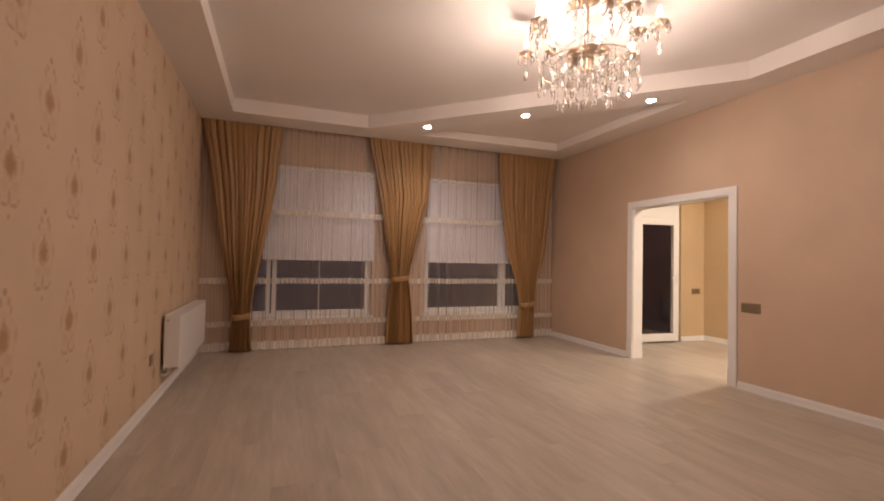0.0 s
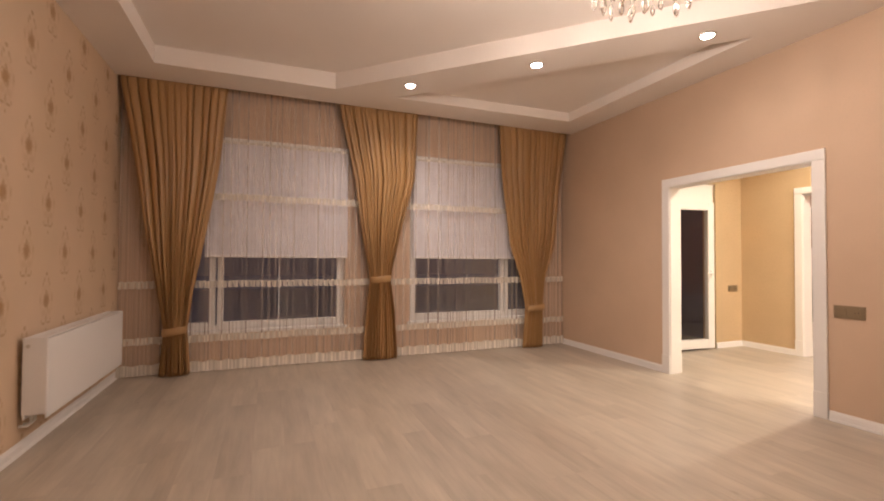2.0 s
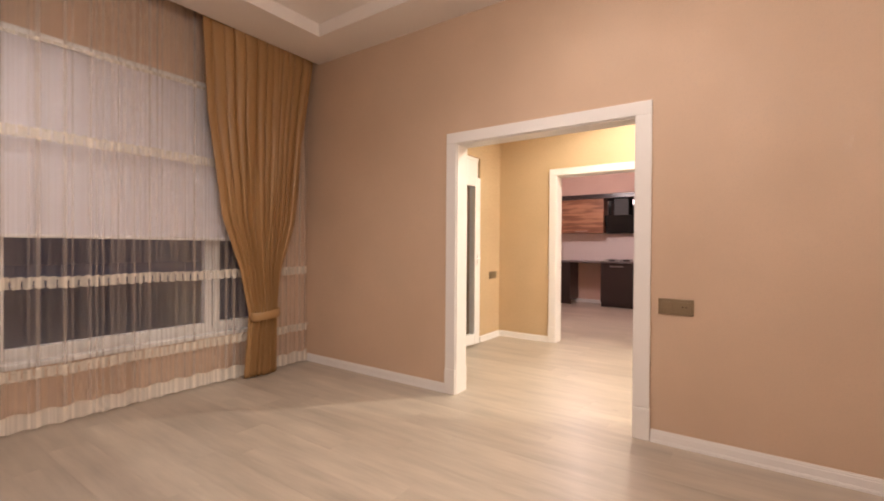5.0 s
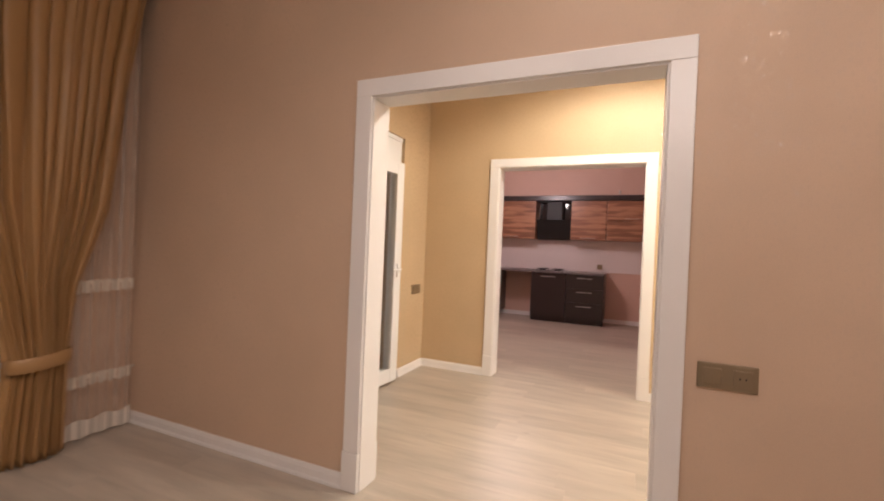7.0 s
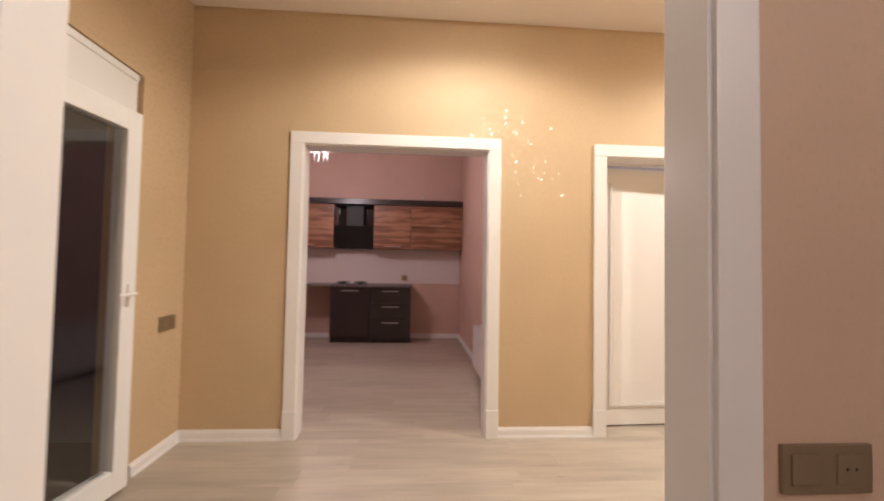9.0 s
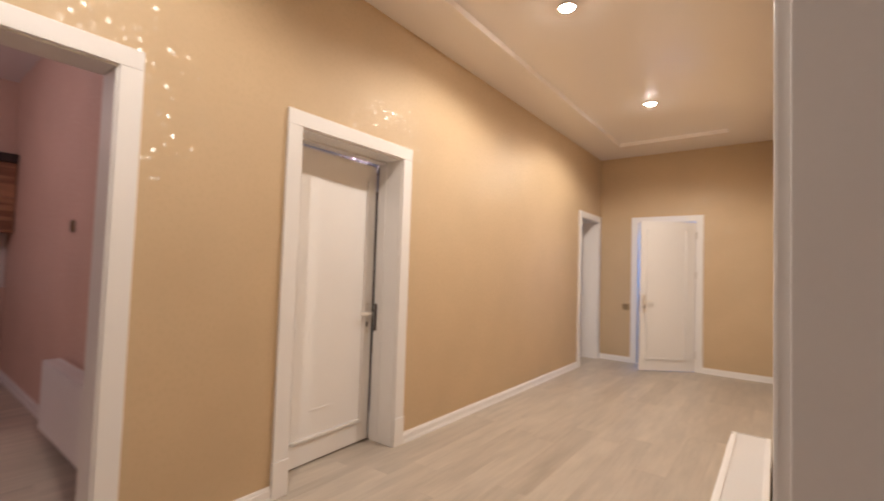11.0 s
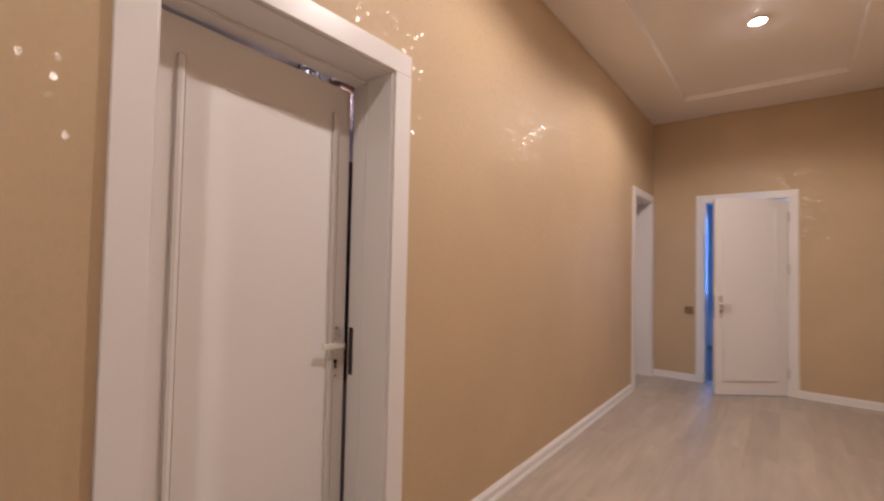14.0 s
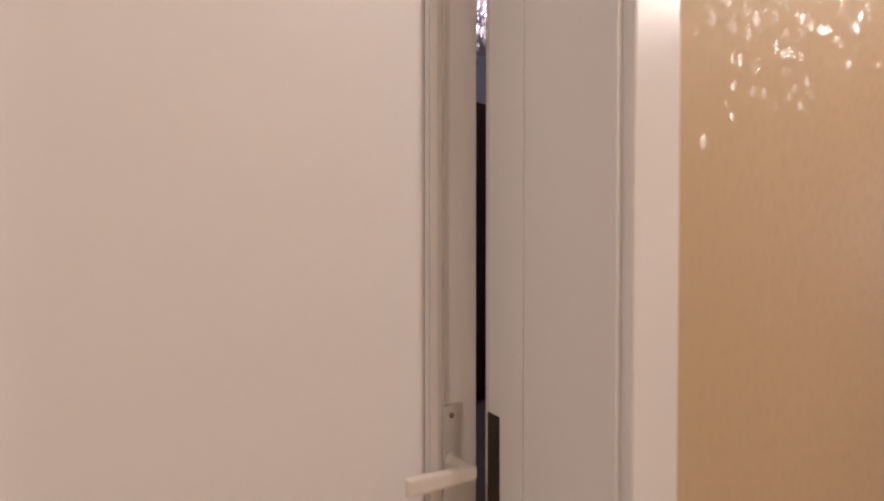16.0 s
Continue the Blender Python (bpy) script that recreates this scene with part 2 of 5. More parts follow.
def laminate(name):
    """Pale grey-oak laminate plank, grain along y, each plank a little different."""
    m = bpy.data.materials.new(name)
    m.use_nodes = True
    nt = m.node_tree
    b = nt.nodes["Principled BSDF"]
    tc = nt.nodes.new("ShaderNodeTexCoord")
    inf = nt.nodes.new("ShaderNodeObjectInfo")
    off = nt.nodes.new("ShaderNodeVectorMath")
    off.operation = "MULTIPLY_ADD"
    off.inputs[1].default_value, off.inputs[2].default_value = (1, 1, 1), (0, 0, 0)
    comb = nt.nodes.new("ShaderNodeCombineXYZ")
    nt.links.new(math_node(nt, "MULTIPLY", inf.outputs["Random"], 37.0), comb.inputs[0])
    nt.links.new(math_node(nt, "MULTIPLY", inf.outputs["Random"], 91.0), comb.inputs[1])
    nt.links.new(tc.outputs["Object"], off.inputs[0])
    nt.links.new(comb.outputs[0], off.inputs[2])
    mp = nt.nodes.new("ShaderNodeMapping")
    mp.inputs["Scale"].default_value = (1, 0.07, 1)
    nt.links.new(off.outputs[0], mp.inputs["Vector"])
    g1 = nt.nodes.new("ShaderNodeTexNoise")
    g1.inputs["Scale"].default_value, g1.inputs["Detail"].default_value, g1.inputs["Distortion"].default_value = 55, 5, 0.6
    nt.links.new(mp.outputs[0], g1.inputs["Vector"])
    g2 = nt.nodes.new("ShaderNodeTexNoise")
    g2.inputs["Scale"].default_value, g2.inputs["Detail"].default_value = 11, 4
    mp2 = nt.nodes.new("ShaderNodeMapping")
    mp2.inputs["Scale"].default_value = (1, 0.16, 1)
    nt.links.new(off.outputs[0], mp2.inputs["Vector"])
    nt.links.new(mp2.outputs[0], g2.inputs["Vector"])
    knot = nt.nodes.new("ShaderNodeTexVoronoi")
    knot.inputs["Scale"].default_value = 3.2
    mp3 = nt.nodes.new("ShaderNodeMapping")
    mp3.inputs["Scale"].default_value = (1, 0.5, 1)
    nt.links.new(off.outputs[0], mp3.inputs["Vector"])
    nt.links.new(mp3.outputs[0], knot.inputs["Vector"])
    kn = nt.nodes.new("ShaderNodeMath")
    kn.operation, kn.use_clamp = "MULTIPLY", True
    nt.links.new(math_node(nt, "SUBTRACT", 0.055, knot.outputs["Distance"]), kn.inputs[0])
    kn.inputs[1].default_value = 14
    base = mix_colour(nt, inf.outputs["Random"], (0.47, 0.405, 0.333), (0.40, 0.342, 0.28))
    t = math_node(nt, "ADD", math_node(nt, "MULTIPLY_ADD", g1.outputs[0], 0.24, 0.55), math_node(nt, "MULTIPLY", g2.outputs[0], 0.66))
    v = nt.nodes.new("ShaderNodeVectorMath")
    v.operation = "SCALE"
    nt.links.new(base, v.inputs[0])
    nt.links.new(t, v.inputs["Scale"])
    nt.links.new(mix_colour(nt, math_node(nt, "MULTIPLY", kn.outputs[0], 0.55), v.outputs[0], (0.16, 0.12, 0.09)), b.inputs["Base Color"])
    nt.links.new(math_node(nt, "MULTIPLY_ADD", g2.outputs[0], 0.16, 0.30), b.inputs["Roughness"])
    bp = nt.nodes.new("ShaderNodeBump")
    bp.inputs["Strength"].default_value, bp.inputs["Distance"].default_value = 0.18, 0.001
    nt.links.new(g1.outputs[0], bp.inputs["Height"])
    nt.links.new(bp.outputs[0], b.inputs["Normal"])
    return m


def glowing(name, colour, strength):
    m = bpy.data.materials.new(name)
    m.use_nodes = True
    b = m.node_tree.nodes["Principled BSDF"]
    b.inputs["Base Color"].default_value = (0.8, 0.8, 0.8, 1)
    b.inputs["Emission Color"].default_value = (*colour, 1)
    b.inputs["Emission Strength"].default_value = strength
    return m


def clear_glass(name, tint=(1, 1, 1), rough=0.0, ior=1.45, clear=1.0):
    m = bpy.data.materials.new(name)
    m.use_nodes = True
    b = m.node_tree.nodes["Principled BSDF"]
    b.inputs["Base Color"].default_value = (*tint, 1)
    b.inputs["Roughness"].default_value = rough
    b.inputs["IOR"].default_value = ior
    b.inputs["Transmission Weight"].default_value = clear
    return m


def voile(name, colour, cover, streak=0.20, glow_through=0.35):
    """Thin woven net: part holes, part bright thread."""
    m = bpy.data.materials.new(name)
    m.use_nodes = True
    nt = m.node_tree
    nt.nodes.remove(nt.nodes["Principled BSDF"])
    out = nt.nodes["Material Output"]
    tr = nt.nodes.new("ShaderNodeBsdfTransparent")
    df = nt.nodes.new("ShaderNodeBsdfDiffuse")
    df.inputs["Color"].default_value = (*colour, 1)
    tl = nt.nodes.new("ShaderNodeBsdfTranslucent")
    tl.inputs["Color"].default_value = (*colour, 1)
    thread = nt.nodes.new("ShaderNodeMixShader")
    thread.inputs[0].default_value = glow_through
    nt.links.new(df.outputs[0], thread.inputs[1])
    nt.links.new(tl.outputs[0], thread.inputs[2])
    tc = nt.nodes.new("ShaderNodeTexCoord")
    mp = nt.nodes.new("ShaderNodeMapping")
    mp.inputs["Scale"].default_value = (30, 1, 0.05)
    nt.links.new(tc.outputs["Object"], mp.inputs["Vector"])
    n = nt.nodes.new("ShaderNodeTexNoise")
    n.inputs["Scale"].default_value, n.inputs["Detail"].default_value = 1.0, 2
    nt.links.new(mp.outputs[0], n.inputs["Vector"])
    mx = nt.nodes.new("ShaderNodeMixShader")
    fold = nt.nodes.new("ShaderNodeMapRange")
    fold.interpolation_type = "SMOOTHSTEP"
    fold.inputs["From Min"].default_value, fold.inputs["From Max"].default_value = 0.40, 0.68
    fold.inputs["To Min"].default_value, fold.inputs["To Max"].default_value = cover, cover + streak
    nt.links.new(n.outputs[0], fold.inputs["Value"])
    nt.links.new(fold.outputs[0], mx.inputs[0])
    nt.links.new(tr.outputs[0], mx.inputs[1])
    nt.links.new(thread.outputs[0], mx.inputs[2])
    nt.links.new(mx.outputs[0], out.inputs["Surface"])
    return m


def veneer(name, dark, light):
    """Horizontal walnut-and-oak strip veneer."""
    m = bpy.data.materials.new(name)
    m.use_nodes = True
    nt = m.node_tree
    b = nt.nodes["Principled BSDF"]
    tc = nt.nodes.new("ShaderNodeTexCoord")
    mp = nt.nodes.new("ShaderNodeMapping")
    mp.inputs["Scale"].default_value = (1, 0.9, 9)
    nt.links.new(tc.outputs["Object"], mp.inputs["Vector"])
    n = nt.nodes.new("ShaderNodeTexNoise")
    n.inputs["Scale"].default_value, n.inputs["Detail"].default_value = 1.6, 2
    nt.links.new(mp.outputs[0], n.inputs["Vector"])
    mp2 = nt.nodes.new("ShaderNodeMapping")
    mp2.inputs["Scale"].default_value = (1, 2, 60)
    nt.links.new(tc.outputs["Object"], mp2.inputs["Vector"])
    g = nt.nodes.new("ShaderNodeTexNoise")
    g.inputs["Scale"].default_value, g.inputs["Detail"].default_value = 3, 4
    nt.links.new(mp2.outputs[0], g.inputs["Vector"])
    ramp = nt.nodes.new("ShaderNodeValToRGB")
    ramp.color_ramp.interpolation = "EASE"
    ramp.color_ramp.elements[0].position, ramp.color_ramp.elements[1].position = 0.42, 0.58
    ramp.color_ramp.elements[0].color, ramp.color_ramp.elements[1].color = (*dark, 1), (*light, 1)
    nt.links.new(n.outputs[0], ramp.inputs[0])
    v = nt.nodes.new("ShaderNodeVectorMath")
    v.operation = "SCALE"
    nt.links.new(ramp.outputs[0], v.inputs[0])
    nt.links.new(math_node(nt, "MULTIPLY_ADD", g.outputs[0], 0.5, 0.75), v.inputs["Scale"])
    nt.links.new(v.outputs[0], b.inputs["Base Color"])
    b.inputs["Roughness"].default_value = 0.32
    return m


LIVING_PAPER = embossed_wallpaper("living_wallpaper", (0.583, 0.424, 0.308), (0.62, 0.46, 0.345), 0.26, 0.34, 0.6)
HALL_PAPER = embossed_wallpaper("hall_wallpaper", (0.555, 0.410, 0.253), (0.56, 0.418, 0.255), 0.23, 0.50, 0.42, 0.24)
DAMASK = damask_wallpaper("damask_wallpaper", (0.67, 0.495, 0.365), (0.38, 0.215, 0.095))
PINK_PAPER = embossed_wallpaper("kitchen_wallpaper", (0.64, 0.44, 0.36), (0.66, 0.47, 0.39), 0.4, 0.3)
CEILING = material("ceiling_paint", (0.85, 0.785, 0.74), 0.7, grain=0.05, scale=90, bump=0.08, stain=0.06)
GLOSS_CEILING = material("hall_ceiling_paint", (0.91, 0.85, 0.80), 0.26, grain=0.03, scale=90, bump=0.03, stain=0.04, spec=0.7)
WHITE = material("white_lacquer", (0.80, 0.77, 0.75), 0.32, grain=0.03, scale=120, bump=0.03, stain=0.05)
TRIM = material("white_trim", (0.80, 0.77, 0.75), 0.38, grain=0.04, scale=120, bump=0.04, stain=0.05)
PVC = material("white_plastic", (0.80, 0.79, 0.78), 0.3, grain=0.02, scale=60, stain=0.04)
ENAMEL = material("white_enamel", (0.82, 0.80, 0.79), 0.28, grain=0.02, scale=60, stain=0.04)
DARK_GAP = material("dark_shadow_gap", (0.03, 0.025, 0.02), 0.8, grain=0.2)
NICKEL = material("satin_nickel", (0.80, 0.76, 0.71), 0.36, 0.9, grain=0.1, scale=60)
LEVER = material("pale_nickel", (0.86, 0.82, 0.76), 0.45, 0.5, grain=0.05, scale=60)
STEEL = material("brushed_steel", (0.62, 0.58, 0.54), 0.3, 1.0, grain=0.15, scale=30, stretch=(1, 1, 14))
BRASS = material("antique_brass", (0.36, 0.25, 0.17), 0.42, 1.0, grain=0.3, scale=50)
BRONZE_PLATE = material("bronze_plastic", (0.30, 0.23, 0.15), 0.34, 0.55, grain=0.08, scale=90)
PLANK = laminate("grey_oak_laminate")
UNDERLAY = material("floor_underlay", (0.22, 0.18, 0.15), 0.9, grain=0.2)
CURTAIN = material("golden_satin", (0.37, 0.212, 0.088), 0.40, grain=0.12, scale=220, bump=0.12, stretch=(1, 1, 0.2), stain=0.10)
SHEER = voile("sheer_voile", (0.60, 0.515, 0.47), 0.09, 0.38, 0.12)
LACE = voile("lace_thread", (0.86, 0.80, 0.71), 0.50, 0.4, 0.12)
BLIND = material("blind_fabric", (0.75, 0.74, 0.81), 0.75, grain=0.06, scale=300, bump=0.08, stretch=(1, 1, 6), stain=0.05)
GLASS = clear_glass("window_glass")
CRYSTAL = clear_glass("cut_crystal", (1.0, 0.97, 0.93), 0.0, 1.6, 0.94)
BULB = glowing("lit_bulb", (1.0, 0.93, 0.88), 9)
LENS = glowing("lit_lens", (1.0, 0.92, 0.82), 60)
HALL_LENS = glowing("hall_lit_lens", (1.0, 0.88, 0.74), 680)
DARK_STEEL = material("browned_steel", (0.075, 0.05, 0.045), 0.45, metal=0.7, grain=0.15, scale=120)
STRETCH = material("glossy_ceiling_film", (0.86, 0.82, 0.84), 0.12, grain=0.02, scale=60, stain=0.03, spec=0.6)
DARK_WOOD = material("dark_wood", (0.045, 0.02, 0.018), 0.4, grain=0.4, scale=30, stretch=(1, 1, 0.1), stain=0.2)
VENEER = veneer("walnut_veneer", (0.20, 0.09, 0.05), (0.38, 0.19, 0.11))
ANTHRACITE = material("anthracite_laminate", (0.028, 0.020, 0.019), 0.3, grain=0.15, scale=25, stretch=(1, 1, 8))
WORKTOP = material("grey_worktop", (0.16, 0.14, 0.14), 0.3, grain=0.3, scale=160)
SPLASH = material("white_splashback", (0.72, 0.66, 0.65), 0.25, grain=0.03)
BLACK_GLASS = material("black_glass", (0.008, 0.008, 0.009), 0.06, grain=0.1)
BLACK_IRON = material("black_iron", (0.02, 0.02, 0.02), 0.55, grain=0.2)
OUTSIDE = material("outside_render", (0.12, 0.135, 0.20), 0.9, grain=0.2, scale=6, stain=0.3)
COOL_PAINT = material("cool_wall_paint", (0.62, 0.66, 0.72), 0.7, grain=0.05, scale=60, stain=0.06)


# ---- mesh helpers ----
def mesh_object(name, bm, mats, parent=None, smooth=False):
    me = bpy.data.meshes.new(name)
    bm.normal_update()
    bm.to_mesh(me)
    bm.free()
    for mt in mats if isinstance(mats, (list, tuple)) else [mats]:
        me.materials.append(mt)
    if smooth:
        for p in me.polygons:
            p.use_smooth = True
    ob = new(name, me)
    ob.parent = parent
    return ob


def part(name, bm, mat, parent, label="", smooth=False):
    ob = mesh_object(name, bm, mat, parent, smooth)
    return tagged(ob, label) if label else ob


def thing(name, place, label, category, group=""):
    ob = new(name)
    ob.empty_display_size = 0.1
    ob.location = place
    return tagged(ob, label, category, group)


def box(bm, x0, x1, y0, y1, z0, z1, bevel=0.0):
    """Adds a box, its edges rounded by bevel."""
    vs = bmesh.ops.create_cube(bm, size=1.0)["verts"]
    for v in vs:
        v.co = Vector(((x0 + x1) / 2 + v.co.x * (x1 - x0), (y0 + y1) / 2 + v.co.y * (y1 - y0), (z0 + z1) / 2 + v.co.z * (z1 - z0)))
    if bevel:
        es = list({e for v in vs for e in v.link_edges})
        bmesh.ops.bevel(bm, geom=es, offset=bevel, segments=2, affect="EDGES", profile=0.6)
    return bm


def boxed(*args, bevel=0.0):
    return box(bmesh.new(), *args, bevel=bevel)


def tube(bm, pts, radii, sides=8, cap=True):
    """Sweeps a circle along pts."""
    rings = []
    n = len(pts)
    pts = [Vector(p) for p in pts]
    if not isinstance(radii, (list, tuple)):
        radii = [radii] * n
    up = Vector((0.31, 0.17, 0.93))
    for i, p in enumerate(pts):
        d = (pts[min(i + 1, n - 1)] - pts[max(i - 1, 0)]).normalized()
        a = d.cross(up)
        if a.length < 1e-4:
            a = d.cross(Vector((1, 0, 0)))
        a.normalize()
        b = d.cross(a)
        rings.append([bm.verts.new(p + (a * math.cos(2 * math.pi * k / sides) + b * math.sin(2 * math.pi * k / sides)) * radii[i]) for k in range(sides)])
    for r0, r1 in zip(rings, rings[1:]):
        for k in range(sides):
            bm.faces.new((r0[k], r0[(k + 1) % sides], r1[(k + 1) % sides], r1[k]))
    if cap:
        bm.faces.new(rings[0])
        bm.faces.new(rings[-1][::-1])
    return bm


def lathe(bm, profile, sides=16, centre=(0, 0, 0), wave=0.0, lobes=8):
    """Turns a profile of (radius, height) round z; wave scallops the rim."""
    rings = []
    for r, z in profile:
        ring = []
        for k in range(sides):
            a = 2 * math.pi * k / sides
            rr = r * (1 + wave * math.cos(lobes * a))
            ring.append(bm.verts.new((centre[0] + rr * math.cos(a), centre[1] + rr * math.sin(a), centre[2] + z)))
        rings.append(ring)
    for r0, r1 in zip(rings, rings[1:]):
        for k in range(sides):
            bm.faces.new((r0[k], r0[(k + 1) % sides], r1[(k + 1) % sides], r1[k]))
    bm.faces.new(rings[0][::-1])
    bm.faces.new(rings[-1])
    return bm


# ---- walls, floors, ceilings ----
def wall(name, axis, a, b, lo, hi, z0, z1, holes, mat_low, mat_high, label):
    """A wall with thickness from a to b across axis, from lo to hi along the other one; holes are (lo, hi, z0, z1).
    mat_low papers the face towards lower values, mat_high the other one."""
    bm = bmesh.new()
    us = sorted({lo, hi, *[h[0] for h in holes], *[h[1] for h in holes]})
    zs = sorted({z0, z1, *[h[2] for h in holes], *[h[3] for h in holes]})
    nu, nz = len(us) - 1, len(zs) - 1

    def solid(i, j):
        if not (0 <= i < nu and 0 <= j < nz):
            return False
        return not any(h[0] <= us[i] and h[1] >= us[i + 1] and h[2] <= zs[j] and h[3] >= zs[j + 1] for h in holes)

    verts = {}

    def vert(w, i, j):
        if (w, i, j) not in verts:
            verts[w, i, j] = bm.verts.new((w, us[i], zs[j]) if axis == "x" else (us[i], w, zs[j]))
        return verts[w, i, j]

    for i in range(nu):
        for j in range(nz):
            if not solid(i, j):
                continue
            for w in (a, b):
                bm.faces.new([vert(w, *c) for c in ((i, j), (i + 1, j), (i + 1, j + 1), (i, j + 1))])
            for di, dj, p, q in ((-1, 0, (i, j), (i, j + 1)), (1, 0, (i + 1, j), (i + 1, j + 1)), (0, -1, (i, j), (i + 1, j)), (0, 1, (i, j + 1), (i + 1, j + 1))):
                if not solid(i + di, j + dj):
                    bm.faces.new((vert(a, *p), vert(b, *p), vert(b, *q), vert(a, *q)))
    bmesh.ops.recalc_face_normals(bm, faces=bm.faces)
    k = 0 if axis == "x" else 1
    bm.normal_update()
    for f in bm.faces:
        f.material_index = 1 if f.normal[k] > 0.5 else 0
    return tagged(mesh_object(name, bm, [mat_low, mat_high]), label, "wall", kind="structure")


H = 3.029            # living room border ceiling
HH = 3.04            # hall border ceiling
TOP = 3.36
XW, XE = -0.59, 4.866          # living room
XA, XB = 5.010, 7.203          # hall
XBB = 7.363
XBR = 7.425                    # bedroom side of the thicker wall
KY0 = 3.235                    # kitchen side wall
YS, YN = -1.40, 6.74           # living room
HS, HN = -2.72, 5.66           # hall

# openings
OP = (3.505, 4.850, 2.018)      # living to hall
KIT = (3.534, 4.876, 2.085)     # hall to kitchen
D1 = (1.794, 2.655, 2.070)
D2 = (-2.615, -1.885, 2.070)
D3 = (-2.58, -1.75, 2.060)
DE = (5.905, 6.655, 2.045)      # end door, in x
BALC = (5.42, 6.672, 2.29)      # balcony door, in x
W1, W2 = (-0.16, 1.70), (2.52, 4.42)
WZ = (0.42, 2.52)

wall("wall_west", "x", XW - 0.2, XW, YS - 0.2, YN + 0.24, -0.1, TOP, [], DAMASK, DAMASK, "pale wall papered with brown damask medallions")
wall("wall_window_side", "y", YN, YN + 0.24, XW, XE, -0.1, TOP, [(*W1, *WZ), (*W2, *WZ)], LIVING_PAPER, LIVING_PAPER, "plain pinkish tan wall with two wide windows")
wall("wall_between", "x", XE, XA, HS - 0.16, YN + 0.24, -0.1, TOP, [(OP[0], OP[1], -0.1, OP[2]), (D3[0], D3[1], -0.1, D3[2])], LIVING_PAPER, HALL_PAPER,
     "tan embossed wallpaper wall between living room and hall")
wall("wall_south", "y", YS - 0.2, YS, XW, XE, -0.1, TOP, [], LIVING_PAPER, LIVING_PAPER, "plain tan papered wall behind the walk")
wall("wall_hall_east", "x", XB, XBB, KY0 - 0.12, HN + 0.2, -0.1, TOP, [(KIT[0], KIT[1], -0.1, KIT[2])],
     HALL_PAPER, PINK_PAPER, "golden beige embossed wallpaper wall beside the kitchen")
wall("wall_bedroom_side", "x", XB, XBR, HS - 0.16, KY0 - 0.12, -0.1, TOP, [(D1[0], D1[1], -0.1, D1[2]), (D2[0], D2[1], -0.1, D2[2])],
     HALL_PAPER, COOL_PAINT, "golden beige embossed wallpaper wall of the hall")
wall("wall_hall_end", "y", HS - 0.16, HS, XA, XB, -0.1, TOP, [(DE[0], DE[1], -0.1, DE[2])], COOL_PAINT, HALL_PAPER, "golden beige papered end wall of the hall")
wall("wall_hall_north", "y", HN, HN + 0.2, XA, XB, -0.1, TOP, [(BALC[0], BALC[1], -0.1, BALC[2])], HALL_PAPER, OUTSIDE, "golden beige papered wall with the balcony door")
# kitchen
KY1, KX1, KH = 7.30, 11.60, 3.15
wall("wall_kitchen_back", "x", KX1, KX1 + 0.2, KY0 - 0.2, KY1 + 0.2, -0.1, TOP, [], PINK_PAPER, PINK_PAPER, "salmon pink papered back wall of the kitchen")
wall("wall_kitchen_south", "y", KY0 - 0.12, KY0, XBB, KX1, -0.1, TOP, [], COOL_PAINT, PINK_PAPER, "salmon pink papered side wall of the kitchen")
wall("wall_kitchen_north", "y", KY1, KY1 + 0.2, XBB, KX1, -0.1, TOP, [], PINK_PAPER, PINK_PAPER, "salmon pink papered side wall of the kitchen")
wall("wall_kitchen_west", "x", XB, XBB, HN + 0.2, KY1 + 0.2, -0.1, TOP, [], OUTSIDE, PINK_PAPER, "salmon pink papered wall of the kitchen")
# rooms behind the doors
wall("wall_bedroom_east", "x", 10.2, 10.4, -3.2, KY0 - 0.12, -0.1, TOP, [], COOL_PAINT, COOL_PAINT, "pale painted wall of the dim bedroom")
wall("wall_bedroom_south", "y", -3.4, -3.2, XB, 10.4, -0.1, TOP, [], COOL_PAINT, COOL_PAINT, "pale painted wall of the dim bedroom")
wall("wall_end_room_west", "x", 4.6, 4.8, -5.6, HS - 0.16, -0.1, TOP, [], COOL_PAINT, COOL_PAINT, "pale painted wall of the dusk-lit room")
wall("wall_end_room_east", "x", XB, 7.4, -5.6, -3.4, -0.1, TOP, [], COOL_PAINT, COOL_PAINT, "pale painted wall of the dusk-lit room")
wall("wall_end_room_south", "y", -5.8, -5.6, 4.6, 7.4, -0.1, TOP, [], COOL_PAINT, COOL_PAINT, "pale painted wall of the dusk-lit room")
wall("wall_side_room", "x", 3.6, 3.8, HS - 0.16, YS - 0.2, -0.1, TOP, [], COOL_PAINT, COOL_PAINT, "pale painted wall of the closed side room")
wall("wall_side_room_south", "y", HS - 0.32, HS - 0.16, 3.6, XE, -0.1, TOP, [], COOL_PAINT, COOL_PAINT, "pale painted wall of the closed side room")


def ceiling_slab(name, x0, x1, y0, y1, z, label, mat=CEILING, thick=0.1):
    return tagged(mesh_object(name, boxed(x0, x1, y0, y1, z, z + thick), mat), label, "ceiling", kind="structure")


def extruded(bm, outline, z0, z1, top=True, bottom=True):
    lower = [bm.verts.new((x, y, z0)) for x, y in outline]
    upper = [bm.verts.new((x, y, z1)) for x, y in outline]
    n = len(outline)
    for k in range(n):
        bm.faces.new((lower[k], lower[(k + 1) % n], upper[(k + 1) % n], upper[k]))
    if bottom:
        bm.faces.new(lower[::-1])
    if top:
        bm.faces.new(upper)
    return bm


